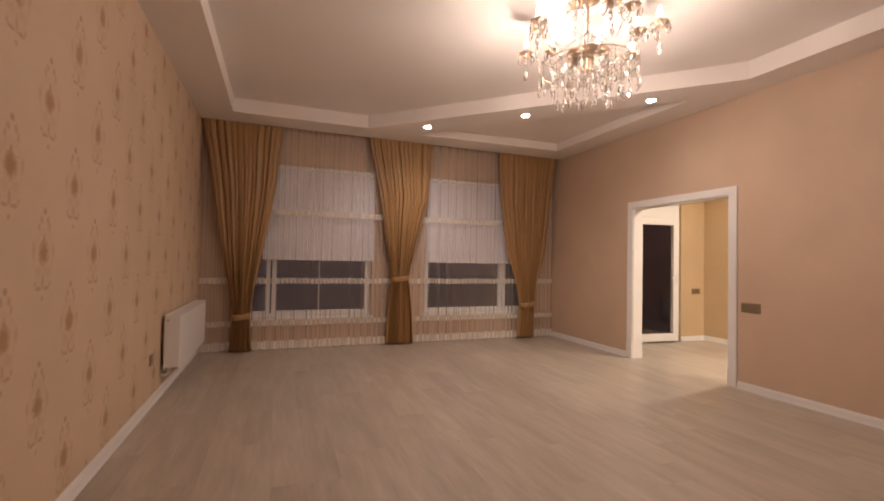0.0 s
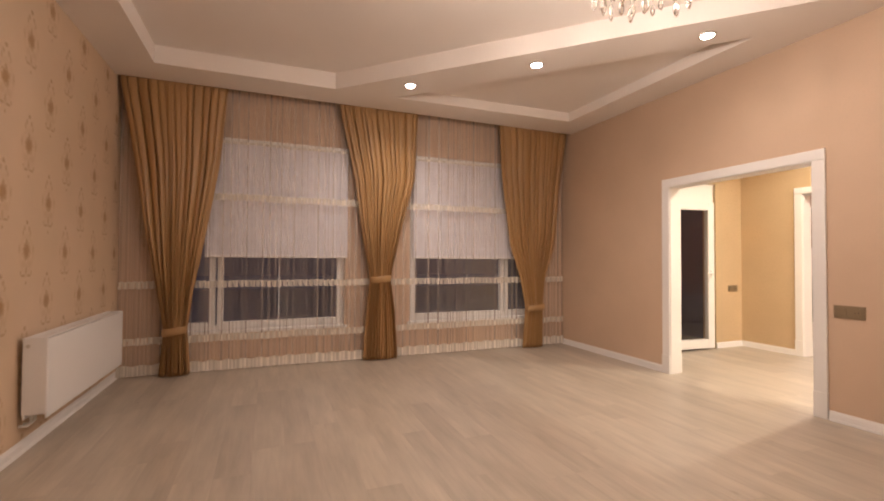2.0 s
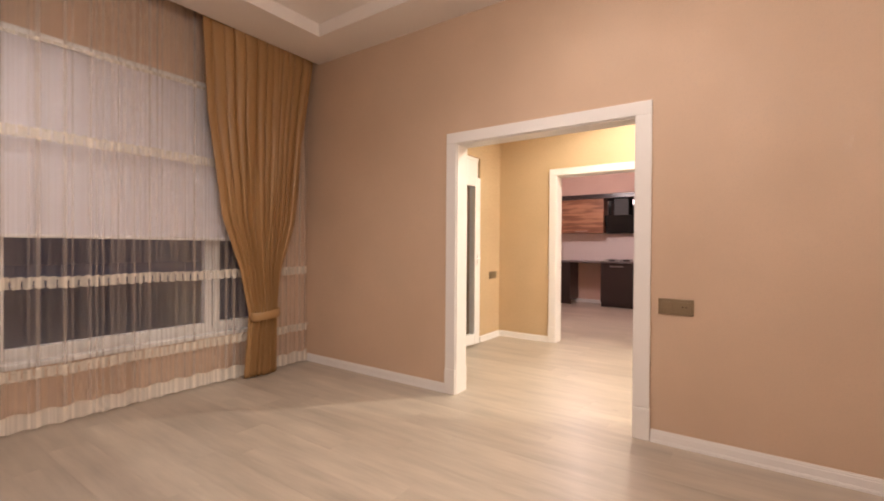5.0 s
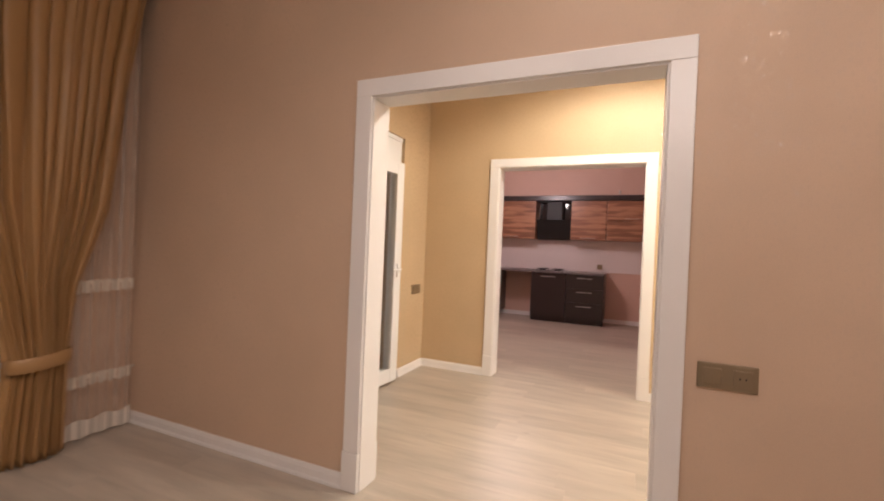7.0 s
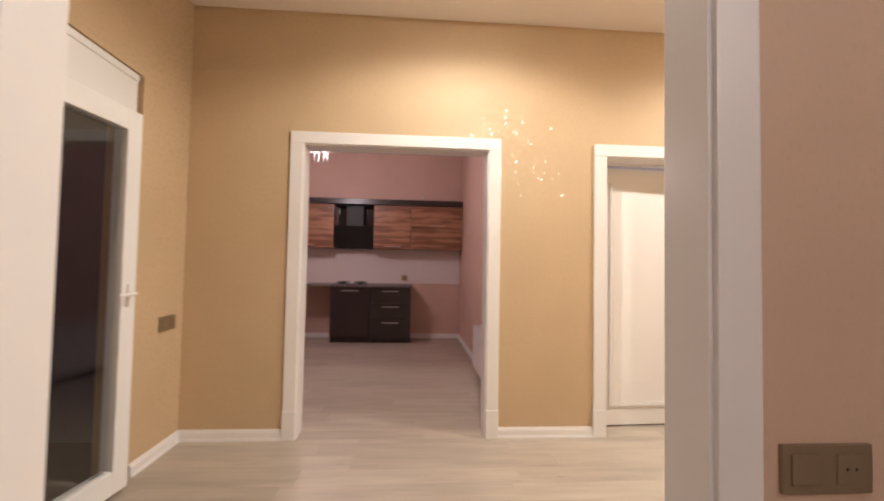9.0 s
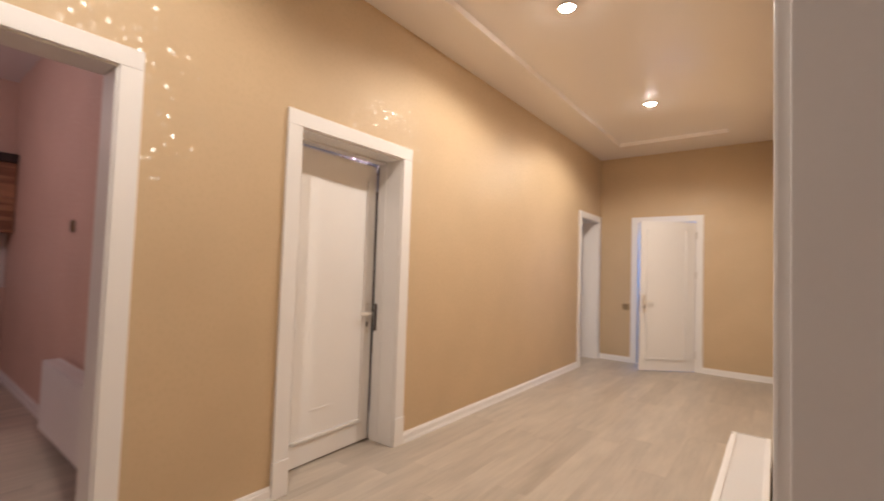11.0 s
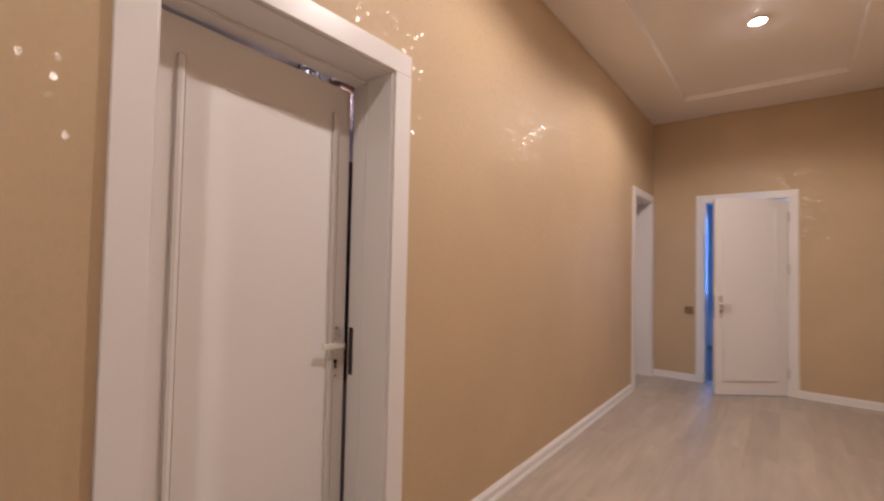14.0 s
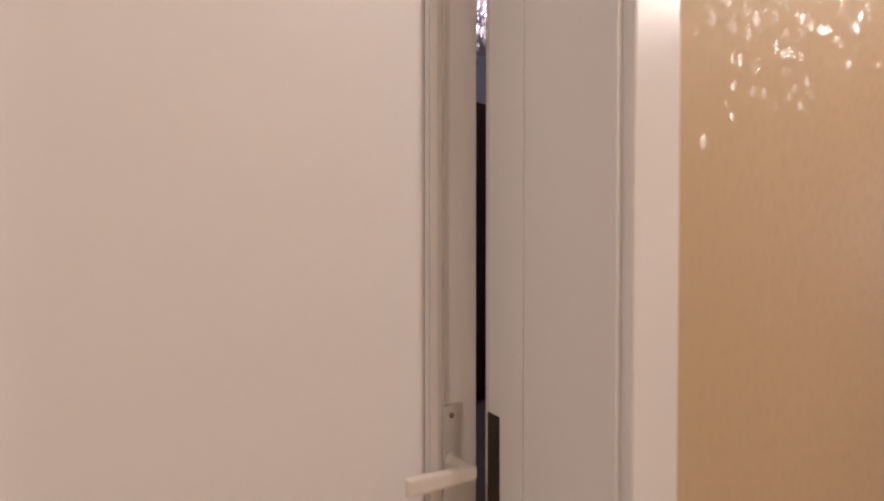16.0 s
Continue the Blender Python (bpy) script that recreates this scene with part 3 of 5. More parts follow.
def bordered_ceiling(name, outer, trays, z, label, mat):
    """A dropped plasterboard border with tray recesses cut into it; trays are (outline, depth)."""
    bm = bmesh.new()
    edges = []
    for loop in [outer] + [t[0] for t in trays]:
        vs = [bm.verts.new((x, y, z)) for x, y in loop]
        edges += [bm.edges.new((vs[k], vs[(k + 1) % len(vs)])) for k in range(len(vs))]
    bmesh.ops.triangle_fill(bm, use_beauty=True, use_dissolve=False, edges=edges, normal=(0, 0, -1))
    for loop, depth in trays:
        n = len(loop)
        lo = [bm.verts.new((x, y, z)) for x, y in loop]
        hi = [bm.verts.new((x, y, z + depth)) for x, y in loop]
        for k in range(n):
            bm.faces.new((lo[k], lo[(k + 1) % n], hi[(k + 1) % n], hi[k]))
        bm.faces.new(hi)
    bmesh.ops.remove_doubles(bm, verts=bm.verts, dist=0.0005)
    return tagged(mesh_object(name, bm, mat), label, "ceiling", kind="structure")


NICHE = 6.51         # front edge of the curtain niche
bordered_ceiling("ceiling_living", [(XW, YS), (XE, YS), (XE, NICHE), (XW, NICHE)],
                 [([(-0.175, 6.085), (1.475, 6.085), (4.50, 3.055), (4.50, 0.30), (3.60, -0.60), (-0.175, -0.60)], 0.17),
                  ([(2.15, 6.085), (4.465, 6.04), (4.465, 3.69)], 0.11)], H, "white plasterboard tray ceiling with angular coffers", CEILING)
tagged(mesh_object("ceiling_niche", box(boxed(XW, XE, NICHE, NICHE + 0.012, H, H + 0.16), XW, XE, NICHE + 0.012, YN, H + 0.14, H + 0.24), CEILING),
       "shadowed plaster niche that hides the curtain rail", "ceiling", kind="structure")
bordered_ceiling("ceiling_hall", [(XA, HS), (XB, HS), (XB, HN), (XA, HN)], [([(5.49, -2.10), (6.76, -2.10), (6.76, 5.05), (5.49, 5.05)], 0.05)], HH,
                 "cream satin tray ceiling of the hall", GLOSS_CEILING)
ceiling_slab("roof_slab", XW - 0.3, KX1 + 0.3, -5.9, 7.6, TOP, "plain concrete slab over the flat", CEILING, 0.2)
ceiling_slab("ceiling_kitchen", XBB, KX1, KY0, KY1, KH, "glossy pinkish white stretch ceiling of the kitchen", STRETCH)
ceiling_slab("ceiling_bedroom", XBR, 10.2, -3.2, KY0 - 0.12, 3.04, "white ceiling of the dim bedroom")
ceiling_slab("ceiling_end_room", 4.8, XB, -5.6, HS - 0.16, 3.04, "white ceiling of the dusk-lit room")


def baseboard(name, runs, label, mat=TRIM):
    """Moulded skirting; runs are (axis, wall plane, side, lo, hi)."""
    bm = bmesh.new()
    for axis, plane, side, lo, hi in runs:
        for t, z0, z1 in ((0.024, 0.0, 0.012), (0.020, 0.012, 0.018), (0.016, 0.018, 0.058), (0.011, 0.058, 0.068), (0.006, 0.068, 0.075)):
            a, b = sorted((plane, plane + side * t))
            box(bm, *((a, b, lo, hi) if axis == "x" else (lo, hi, a, b)), z0, z1)
    return tagged(mesh_object(name, bm, mat), label, "baseboard", kind="structure")


CW = 0.095           # width of the door casings
baseboard("baseboard_living", [("x", XW, 1, YS, YN), ("x", XE, -1, YS, OP[0] - CW), ("x", XE, -1, OP[1] + CW, YN), ("y", YS, 1, XW + 0.016, XE - 0.016), ("y", YN, -1, XW + 0.016, XE - 0.016)],
          "white moulded skirting board")
baseboard("baseboard_hall", [("x", XA, 1, D3[1] + CW, OP[0] - CW), ("x", XA, 1, OP[1] + CW, HN), ("x", XB, -1, KIT[1] + 0.085, HN), ("x", XB, -1, D1[1] + 0.085, KIT[0] - 0.085),
                             ("x", XB, -1, D2[1] + 0.085, D1[0] - 0.085), ("y", HS, 1, XA + 0.016, DE[0] - 0.085), ("y", HS, 1, DE[1] + 0.085, XB - 0.016), ("y", HN, -1, BALC[1], XB - 0.016)],
          "white moulded skirting board of the hall")
baseboard("baseboard_kitchen", [("x", KX1, -1, KY0, KY1), ("y", KY0, 1, XBB, KX1 - 0.016)], "white skirting board of the kitchen")


# ---- openings and doors ----
def casing(name, axis, faces, lo, hi, top, width, label, floor_break=True):
    """White door casing on both faces of a wall with a lined reveal; faces are the two wall planes."""
    t = 0.018
    f0, f1 = faces
    frame_ob = thing(name, ((f0 + f1) / 2, (lo + hi) / 2, 0) if axis == "x" else ((lo + hi) / 2, (f0 + f1) / 2, 0), label, "door casing")
    frame_ob["kind"] = "structure"
    base = frame_ob.location.copy()

    def piece(nm, a, b, u0, u1, z0, z1, bevel=0.004):
        args = (a, b, u0, u1) if axis == "x" else (u0, u1, a, b)
        bm = boxed(*args, z0, z1, bevel=bevel)
        bmesh.ops.translate(bm, verts=bm.verts, vec=-base)
        part(nm, bm, WHITE, frame_ob)

    for side, plane in ((-1, f0), (1, f1)):
        a, b = sorted((plane, plane + side * t))
        c, d = sorted((plane, plane + side * (t + 0.006)))
        for u0, u1 in ((lo - width, lo + 0.003), (hi - 0.003, hi + width)):
            piece("casing_post", a, b, u0, u1, 0.20, top - 0.003)
            piece("plinth_block", c, d, u0 - 0.003, u1 + 0.003, 0.0, 0.20)
        piece("casing_head", a, b, lo - width, hi + width, top - 0.003, top + width - 0.004)
    piece("jamb_lining", f0 - 0.003, f1 + 0.003, lo - 0.001, lo + 0.012, 0.0, top, 0.002)
    piece("jamb_lining", f0 - 0.003, f1 + 0.003, hi - 0.012, hi + 0.001, 0.0, top, 0.002)
    piece("head_lining", f0 - 0.003, f1 + 0.003, lo + 0.012, hi - 0.012, top - 0.012, top + 0.001, 0.002)
    return frame_ob


casing("door_casing_living", "x", (XE, XA), OP[0], OP[1], OP[2], 0.088, "wide white wooden casing around the open doorway")
casing("door_casing_kitchen", "x", (XB, XBB), KIT[0], KIT[1], KIT[2], 0.085, "white wooden casing around the kitchen doorway")
casing("door_casing_bedroom", "x", (XB, XBR), D1[0], D1[1], D1[2], 0.090, "white wooden casing of the bedroom door")
casing("door_casing_far_room", "x", (XB, XBR), D2[0], D2[1], D2[2], 0.085, "white wooden casing in the hall corner")
casing("door_casing_side_room", "x", (XE, XA), D3[0], D3[1], D3[2], 0.085, "white wooden casing of the side room door")
casing("door_casing_end_room", "y", (HS - 0.16, HS), DE[0], DE[1], DE[2], 0.085, "white wooden casing around the end door")


def door_handle(parent, x, z, mirror, out):
    """Long lock plate with a lever and keyhole, on the face y = out * 0.02 of a leaf that runs along x."""
    s = -1 if mirror else 1
    y = out * 0.020
    bm = bmesh.new()
    rim = []
    for k in range(13):
        f = k / 12
        rim.append((0.0215 - 0.0055 * math.sin(math.pi * f) ** 0.7 + (0.003 if k in (0, 12) else 0), z - 0.145 + 0.23 * f))
    outline = [(x + w, h) for w, h in rim] + [(x - w, h) for w, h in rim[::-1]]
    near_ring = [bm.verts.new((px, y, pz)) for px, pz in outline]
    far_ring = [bm.verts.new((x + (px - x) * 0.94, y + out * 0.006, pz)) for px, pz in outline]
    for k in range(len(outline)):
        bm.faces.new((near_ring[k], near_ring[(k + 1) % len(outline)], far_ring[(k + 1) % len(outline)], far_ring[k]))
    bm.faces.new(far_ring)
    bmesh.ops.recalc_face_normals(bm, faces=bm.faces)
    plate = part("lock_plate", bm, NICKEL, parent, "satin steel lock plate")
    bm = bmesh.new()
    for zz in (z - 0.13, z + 0.07):
        tube(bm, [(x, y + out * 0.005, zz), (x, y + out * 0.009, zz)], 0.004, 8)
    part("screw", bm, BRASS, plate)
    part("keyhole", box(tube(bmesh.new(), [(x, y + out * 0.004, z - 0.07), (x, y + out * 0.0085, z - 0.07)], 0.009, 12), x - 0.0045, x + 0.0045, *sorted((y + out * 0.004, y + out * 0.0085)), z - 0.098, z - 0.07), DARK_GAP, plate)
    bm = tube(bmesh.new(), [(x, y + out * 0.004, z), (x, y + out * 0.012, z), (x, y + out * 0.05, z)], [0.014, 0.010, 0.009], 12)
    blade = bmesh.new()
    box(blade, *sorted((x + s * 0.012, x - s * 0.098)), *sorted((y + out * 0.041, y + out * 0.053)), z - 0.010, z + 0.010, bevel=0.004)
    for v in blade.verts:
        f = max(0.0, -s * (v.co.x - x)) / 0.098
        v.co.z = z + (v.co.z - z) * (1 + 0.25 * f) + 0.006 * f
        v.co.y -= out * 0.010 * f * f
    lever_mesh = bpy.data.meshes.new("lever_blade")
    blade.to_mesh(lever_mesh)
    blade.free()
    bm.from_mesh(lever_mesh)
    bpy.data.meshes.remove(lever_mesh)
    part("lever", bm, LEVER, plate, "pale satin nickel lever")


def door_leaf(name, width, height, place, turn, mirror, label, group="", handle_z=0.930, hinges=True):
    """A white panel door, hinged at its origin, running along +x (or -x if mirror), faces at y = +-0.02."""
    root = thing(name, place, label, "door", group)
    s = -1 if mirror else 1
    bm = boxed(*sorted((0, s * width)), -0.02, 0.02, 0.008, height, bevel=0.003)
    leaf = part("leaf", bm, WHITE, root)
    x0, x1, z0, z1 = 0.112, width - 0.073, 0.15, height - 0.115
    for out in (-1, 1):
        bm = bmesh.new()
        y0, y1 = sorted((out * 0.0195, out * 0.034))
        w = 0.026
        for a, b, c, d in ((x0, x0 + w, z0, z1), (x1 - w, x1, z0, z1), (x0 + w - 0.002, x1 - w + 0.002, z0, z0 + w)):
            box(bm, *sorted((s * a, s * b)), y0, y1, c, d, bevel=0.0055 if d - c < 0.02 else 0.012)
        box(bm, *sorted((s * (x0 + 0.16), s * (x1 - 0.16))), *sorted((out * 0.0195, out * 0.0245)), z1 - 0.064, z1 - 0.055, bevel=0.002)
        part("panel_moulding", bm, WHITE, leaf)
        bm = boxed(*sorted((s * (width * 0.34), s * (width * 0.56))), *sorted((out * 0.0195, out * 0.0225)), 0.335, 0.341, bevel=0.001)
        part("panel_groove", bm, TRIM, leaf)
        door_handle(root, s * (width - 0.055), handle_z, mirror, out)
    bm = boxed(*sorted((s * (width - 0.001), s * (width + 0.003))), -0.011, 0.011, handle_z - 0.16, handle_z + 0.09, bevel=0.001)
    box(bm, *sorted((s * (width - 0.001), s * (width + 0.012))), -0.006, 0.006, handle_z - 0.02, handle_z + 0.01, bevel=0.002)
    part("lock_edge_plate", bm, STEEL, leaf, "steel latch plate on the door edge")
    if hinges:
        for hz in (0.18, height * 0.62, height - 0.23):
            part("hinge", tube(bmesh.new(), [(-s * 0.004, 0.026, hz), (-s * 0.004, 0.026, hz + 0.10)], 0.008, 10), STEEL, root)
    root.rotation_euler = (0, 0, radians(turn))
    return root


door_leaf("panel_door", 0.830, 2.030, (7.424, D1[1] - 0.014, 0), -90 + 2.9, False, "white panel door left slightly ajar, with steel lever", "panel doors of the hall")
door_leaf("panel_door", D2[1] - D2[0] - 0.032, 2.045, (7.424, D2[1] - 0.014, 0), -90 + 4.0, False, "white panel door ajar in the hall corner", "panel doors of the hall")
door_leaf("panel_door", D3[1] - D3[0] - 0.032, 2.040, (4.93, D3[0] + 0.014, 0), 90, False, "white closed panel door of the side room", "panel doors of the hall")
door_leaf("panel_door", 0.748, 2.020, (DE[0] + 0.016, HS + 0.020, 0), 38.0, False, "white panel door standing ajar at the hall end", "panel doors of the hall")
bm = boxed(7.392, 7.418, D1[0] + 0.0155, D1[0] + 0.0180, 0.80, 1.00, bevel=0.001)
box(bm, 7.398, 7.412, D1[0] + 0.0175, D1[0] + 0.0195, 0.935, 0.965, bevel=0.001)
tagged(mesh_object("strike_plate", bm, DARK_STEEL), "small brown steel strike plate on the door jamb", "strike plate")
for lo, hi, top in (D1, D2):
    bm = boxed(7.345, 7.420, lo + 0.0115, lo + 0.0155, 0, top - 0.026, bevel=0.004)
    box(bm, 7.345, 7.420, hi - 0.0245, hi - 0.0115, 0, top - 0.026, bevel=0.004)
    box(bm, 7.345, 7.420, lo + 0.0115, hi - 0.0115, top - 0.026, top - 0.0125, bevel=0.003)
    tagged(mesh_object("door_stop", bm, WHITE), "white wooden stop strip inside the casing", "door stop", kind="structure")


# ---- windows ----
def pane_frame(bm, x0, x1, y0, y1, z0, z1, w):
    box(bm, x0, x0 + w, y0, y1, z0, z1, bevel=0.004)
    box(bm, x1 - w, x1, y0, y1, z0, z1, bevel=0.004)
    box(bm, x0 + w, x1 - w, y0, y1, z0, z0 + w, bevel=0.004)
    box(bm, x0 + w, x1 - w, y0, y1, z1 - w, z1, bevel=0.004)
    return bm


def window(name, x0, x1, lights, label, mullion=None):
    root = thing(name, ((x0 + x1) / 2, YN + 0.1, WZ[0]), label, "window")
    root["kind"] = "structure"
    base = -root.location
    y0, y1 = YN + 0.065, YN + 0.135

    def put(nm, bm, mt):
        bmesh.ops.translate(bm, verts=bm.verts, vec=base)
        return part(nm, bm, mt, root)

    put("window_frame", pane_frame(bmesh.new(), x0, x1, y0, y1, WZ[0], WZ[1], 0.055), PVC)
    put("window_sill", boxed(x0 - 0.03, x1 + 0.03, YN - 0.02, y0, WZ[0] - 0.03, WZ[0] + 0.004, bevel=0.006), PVC)
    for a, b in lights:
        put("sash", pane_frame(bmesh.new(), a, b, y0 - 0.012, y1 - 0.02, WZ[0] + 0.03, WZ[1] - 0.03, 0.06), PVC)
        g = put("pane", boxed(a + 0.055, b - 0.055, y0 + 0.02, y0 + 0.026, WZ[0] + 0.085, WZ[1] - 0.085), GLASS)
        g.visible_shadow = False
    if mullion:
        put("mullion", boxed(mullion - 0.007, mullion + 0.007, y0 + 0.03, y1 - 0.03, WZ[0] + 0.088, WZ[1] - 0.088, bevel=0.004), PVC)
    return root


window("window_1", *W1, [(-0.13, 0.29), (0.31, 1.67)], "wide white plastic window with a slim mullion, dark outside", 0.95)
window("window_2", *W2, [(2.55, 3.925), (3.935, 4.39)], "wide white plastic window with two lights, dark outside")


def roller_blind(x0, x1, label):
    root = thing("roller_blind", ((x0 + x1) / 2, YN - 0.03, 2.5), label, "roller blind", "roller blinds at the windows")
    half = (x1 - x0) / 2
    bm = bmesh.new()
    n = 16
    rows = []
    for i in range(n + 1):
        z = -1.255 + 1.255 * i / n
        rows.append([bm.verts.new((-half + 2 * half * k / 12, 0.004 * math.sin(k * 0.9 + i * 0.4), z)) for k in range(13)])
    for r0, r1 in zip(rows, rows[1:]):
        for k in range(12):
            bm.faces.new((r0[k], r0[k + 1], r1[k + 1], r1[k]))
    cloth = part("cloth", bm, BLIND, root, "white blind cloth")
    cloth.modifiers.new("thickness", "SOLIDIFY").thickness = 0.002
    part("bottom_bar", boxed(-half, half, -0.008, 0.008, -1.272, -1.25, bevel=0.004), PVC, root)
    part("cassette", boxed(-half - 0.01, half + 0.01, -0.025, 0.028, 0.0, 0.05, bevel=0.01), PVC, root)
    return root


roller_blind(0.19, 1.72, "white roller blind drawn halfway down the window")
roller_blind(2.56, 4.40, "white roller blind drawn halfway down the window")


# ---- curtains ----
def along(profile, z):
    """Left and right edges at height z from rows (z, left, right), smoothly joined."""
    for (z0, a0, b0), (z1, a1, b1) in zip(profile, profile[1:]):
        if z0 >= z >= z1:
            f = (z0 - z) / (z0 - z1)
            return a0 + (a1 - a0) * f, b0 + (b1 - b0) * f
    return profile[-1][1:]


def curtain(profile, tie_z, pleats, seed, label):
    rnd = random.Random(seed)
    top, bottom = profile[0][0], 0.012
    base_x = (profile[-1][1] + profile[-1][2]) / 2
    root = thing("curtain", (base_x, 6.575, 0), label, "curtain", "gold curtains at the windows")
    bm = bmesh.new()
    nu, nv = pleats * 12, 72
    phase = [rnd.uniform(-0.5, 0.5) for _ in range(pleats + 2)]
    amp = [rnd.uniform(0.35, 1.35) for _ in range(pleats + 2)]
    rows = []
    for j in range(nv + 1):
        z = top + (bottom - top) * j / nv
        lo, hi = along(profile, z)
        pinch = math.exp(-((z - tie_z) / 0.10) ** 2)
        depth = 0.054 * (1 - 0.55 * pinch) * (0.55 + 0.45 * min(1, (top - z) / 0.25))
        row = []
        for i in range(nu + 1):
            u = i / nu
            k = min(pleats - 0.001, max(0.0, pleats * (u + 0.55 / pleats * math.sin(6.5 * u + seed) + 0.28 / pleats * math.sin(14 * u + 2 * seed))))
            a = amp[int(k)] * (1 - (k % 1)) + amp[int(k) + 1] * (k % 1)
            ph = phase[int(k)] * (1 - (k % 1)) + phase[int(k) + 1] * (k % 1)
            swing = 0.10 * math.sin(z * 2.3 + ph * 4)
            crest = abs(math.sin(math.pi * (k + swing))) ** 0.6
            w = 0.9 - 1.5 * crest + 0.30 * math.sin(2 * math.pi * k * 0.43 + 3 * ph + z * 0.7)
            bulge = -0.05 * math.sin(math.pi * u) * (0.6 + 0.4 * pinch)
            y = a * depth * w * 0.68 + bulge + 0.006 * math.sin(3.1 * z + 7 * u)
            x = lo + (hi - lo) * (u + 0.012 * math.sin(4 * math.pi * k * 0.5 + z))
            zz = z
            if j == nv:
                zz += 0.004 * math.sin(5 * k)
            row.append(bm.verts.new((x - base_x, y, zz)))
        rows.append(row)
    for r0, r1 in zip(rows, rows[1:]):
        for i in range(nu):
            bm.faces.new((r0[i], r1[i], r1[i + 1], r0[i + 1]))
    cloth = part("cloth", bm, CURTAIN, root, "pleated gold satin cloth", smooth=True)
    sol = cloth.modifiers.new("thickness", "SOLIDIFY")
    sol.thickness, sol.offset = 0.003, 0
    lo, hi = along(profile, tie_z)
    bm = bmesh.new()
    cx, rx, ry = (lo + hi) / 2 - base_x, (hi - lo) / 2 - 0.002, 0.070
    ring = []
    for k in range(28):
        a = 2 * math.pi * k / 28
        for zz, g in ((-0.038, -0.004), (-0.026, 0.004), (0.026, 0.004), (0.038, -0.004)):
            ring.append(bm.verts.new((cx + (rx + g) * math.cos(a), -0.03 + (ry + g) * math.sin(a), tie_z + zz + 0.012 * math.cos(a))))
    for k in range(28):
        for q in range(3):
            a, b = k * 4 + q, ((k + 1) % 28) * 4 + q
            bm.faces.new((ring[a], ring[b], ring[b + 1], ring[a + 1]))
    part("tieback", bm, CURTAIN, root, "gold satin tieback band", smooth=True)
    rail = boxed(profile[0][1] - base_x, profile[0][2] - base_x, -0.02, 0.012, top - 0.002, top + 0.06, bevel=0.004)
    part("heading_tape", rail, CURTAIN, root)
    return root


curtain([(3.10, -0.575, 0.42), (2.98, -0.565, 0.40), (2.2, -0.44, 0.325), (1.49, -0.335, 0.21), (0.87, -0.225, 0.10), (0.475, -0.162, 0.055), (0.08, -0.19, 0.082), (0.0, -0.195, 0.085)], 0.47, 14, 3,
        "gold satin curtain gathered low beside the damask wall")
curtain([(3.10, 1.59, 2.58), (2.98, 1.605, 2.57), (2.2, 1.775, 2.53), (1.59, 1.86, 2.36), (1.14, 1.946, 2.246), (0.973, 1.966, 2.221), (0.58, 1.93, 2.277), (0.05, 1.894, 2.31), (0.0, 1.894, 2.31)], 0.975, 15, 5,
        "gold satin curtain gathered between the two windows")
curtain([(3.10, 3.72, 4.835), (2.98, 3.735, 4.825), (2.3, 3.78, 4.72), (1.42, 3.90, 4.61), (0.97, 4.06, 4.47), (0.575, 4.144, 4.433), (0.05, 4.095, 4.425), (0.0, 4.095, 4.425)], 0.56, 13, 8,
        "gold satin curtain gathered low in the corner")


def sheer_y(x):
    return 0.004 * math.sin(x * 23) + 0.0015 * math.sin(x * 37 + 1.3) + 0.010 * math.sin(x * 5.1)


sheer = thing("sheer_curtain", (2.12, 6.64, 0), "white sheer voile curtain with lace bands, floor length", "curtain")
bm = bmesh.new()
rows = []
for z in (0.07, 0.6, 1.2, 1.9, 2.5, 3.1):
    rows.append([bm.verts.new((-2.69 + 5.40 * i / 700, sheer_y(-2.69 + 5.40 * i / 700) * (1.0 - 0.12 * z), z)) for i in range(701)])
for r0, r1 in zip(rows, rows[1:]):
    for i in range(700):
        bm.faces.new((r0[i], r0[i + 1], r1[i + 1], r1[i]))
part("voile", bm, SHEER, sheer, "thin white voile", smooth=True)


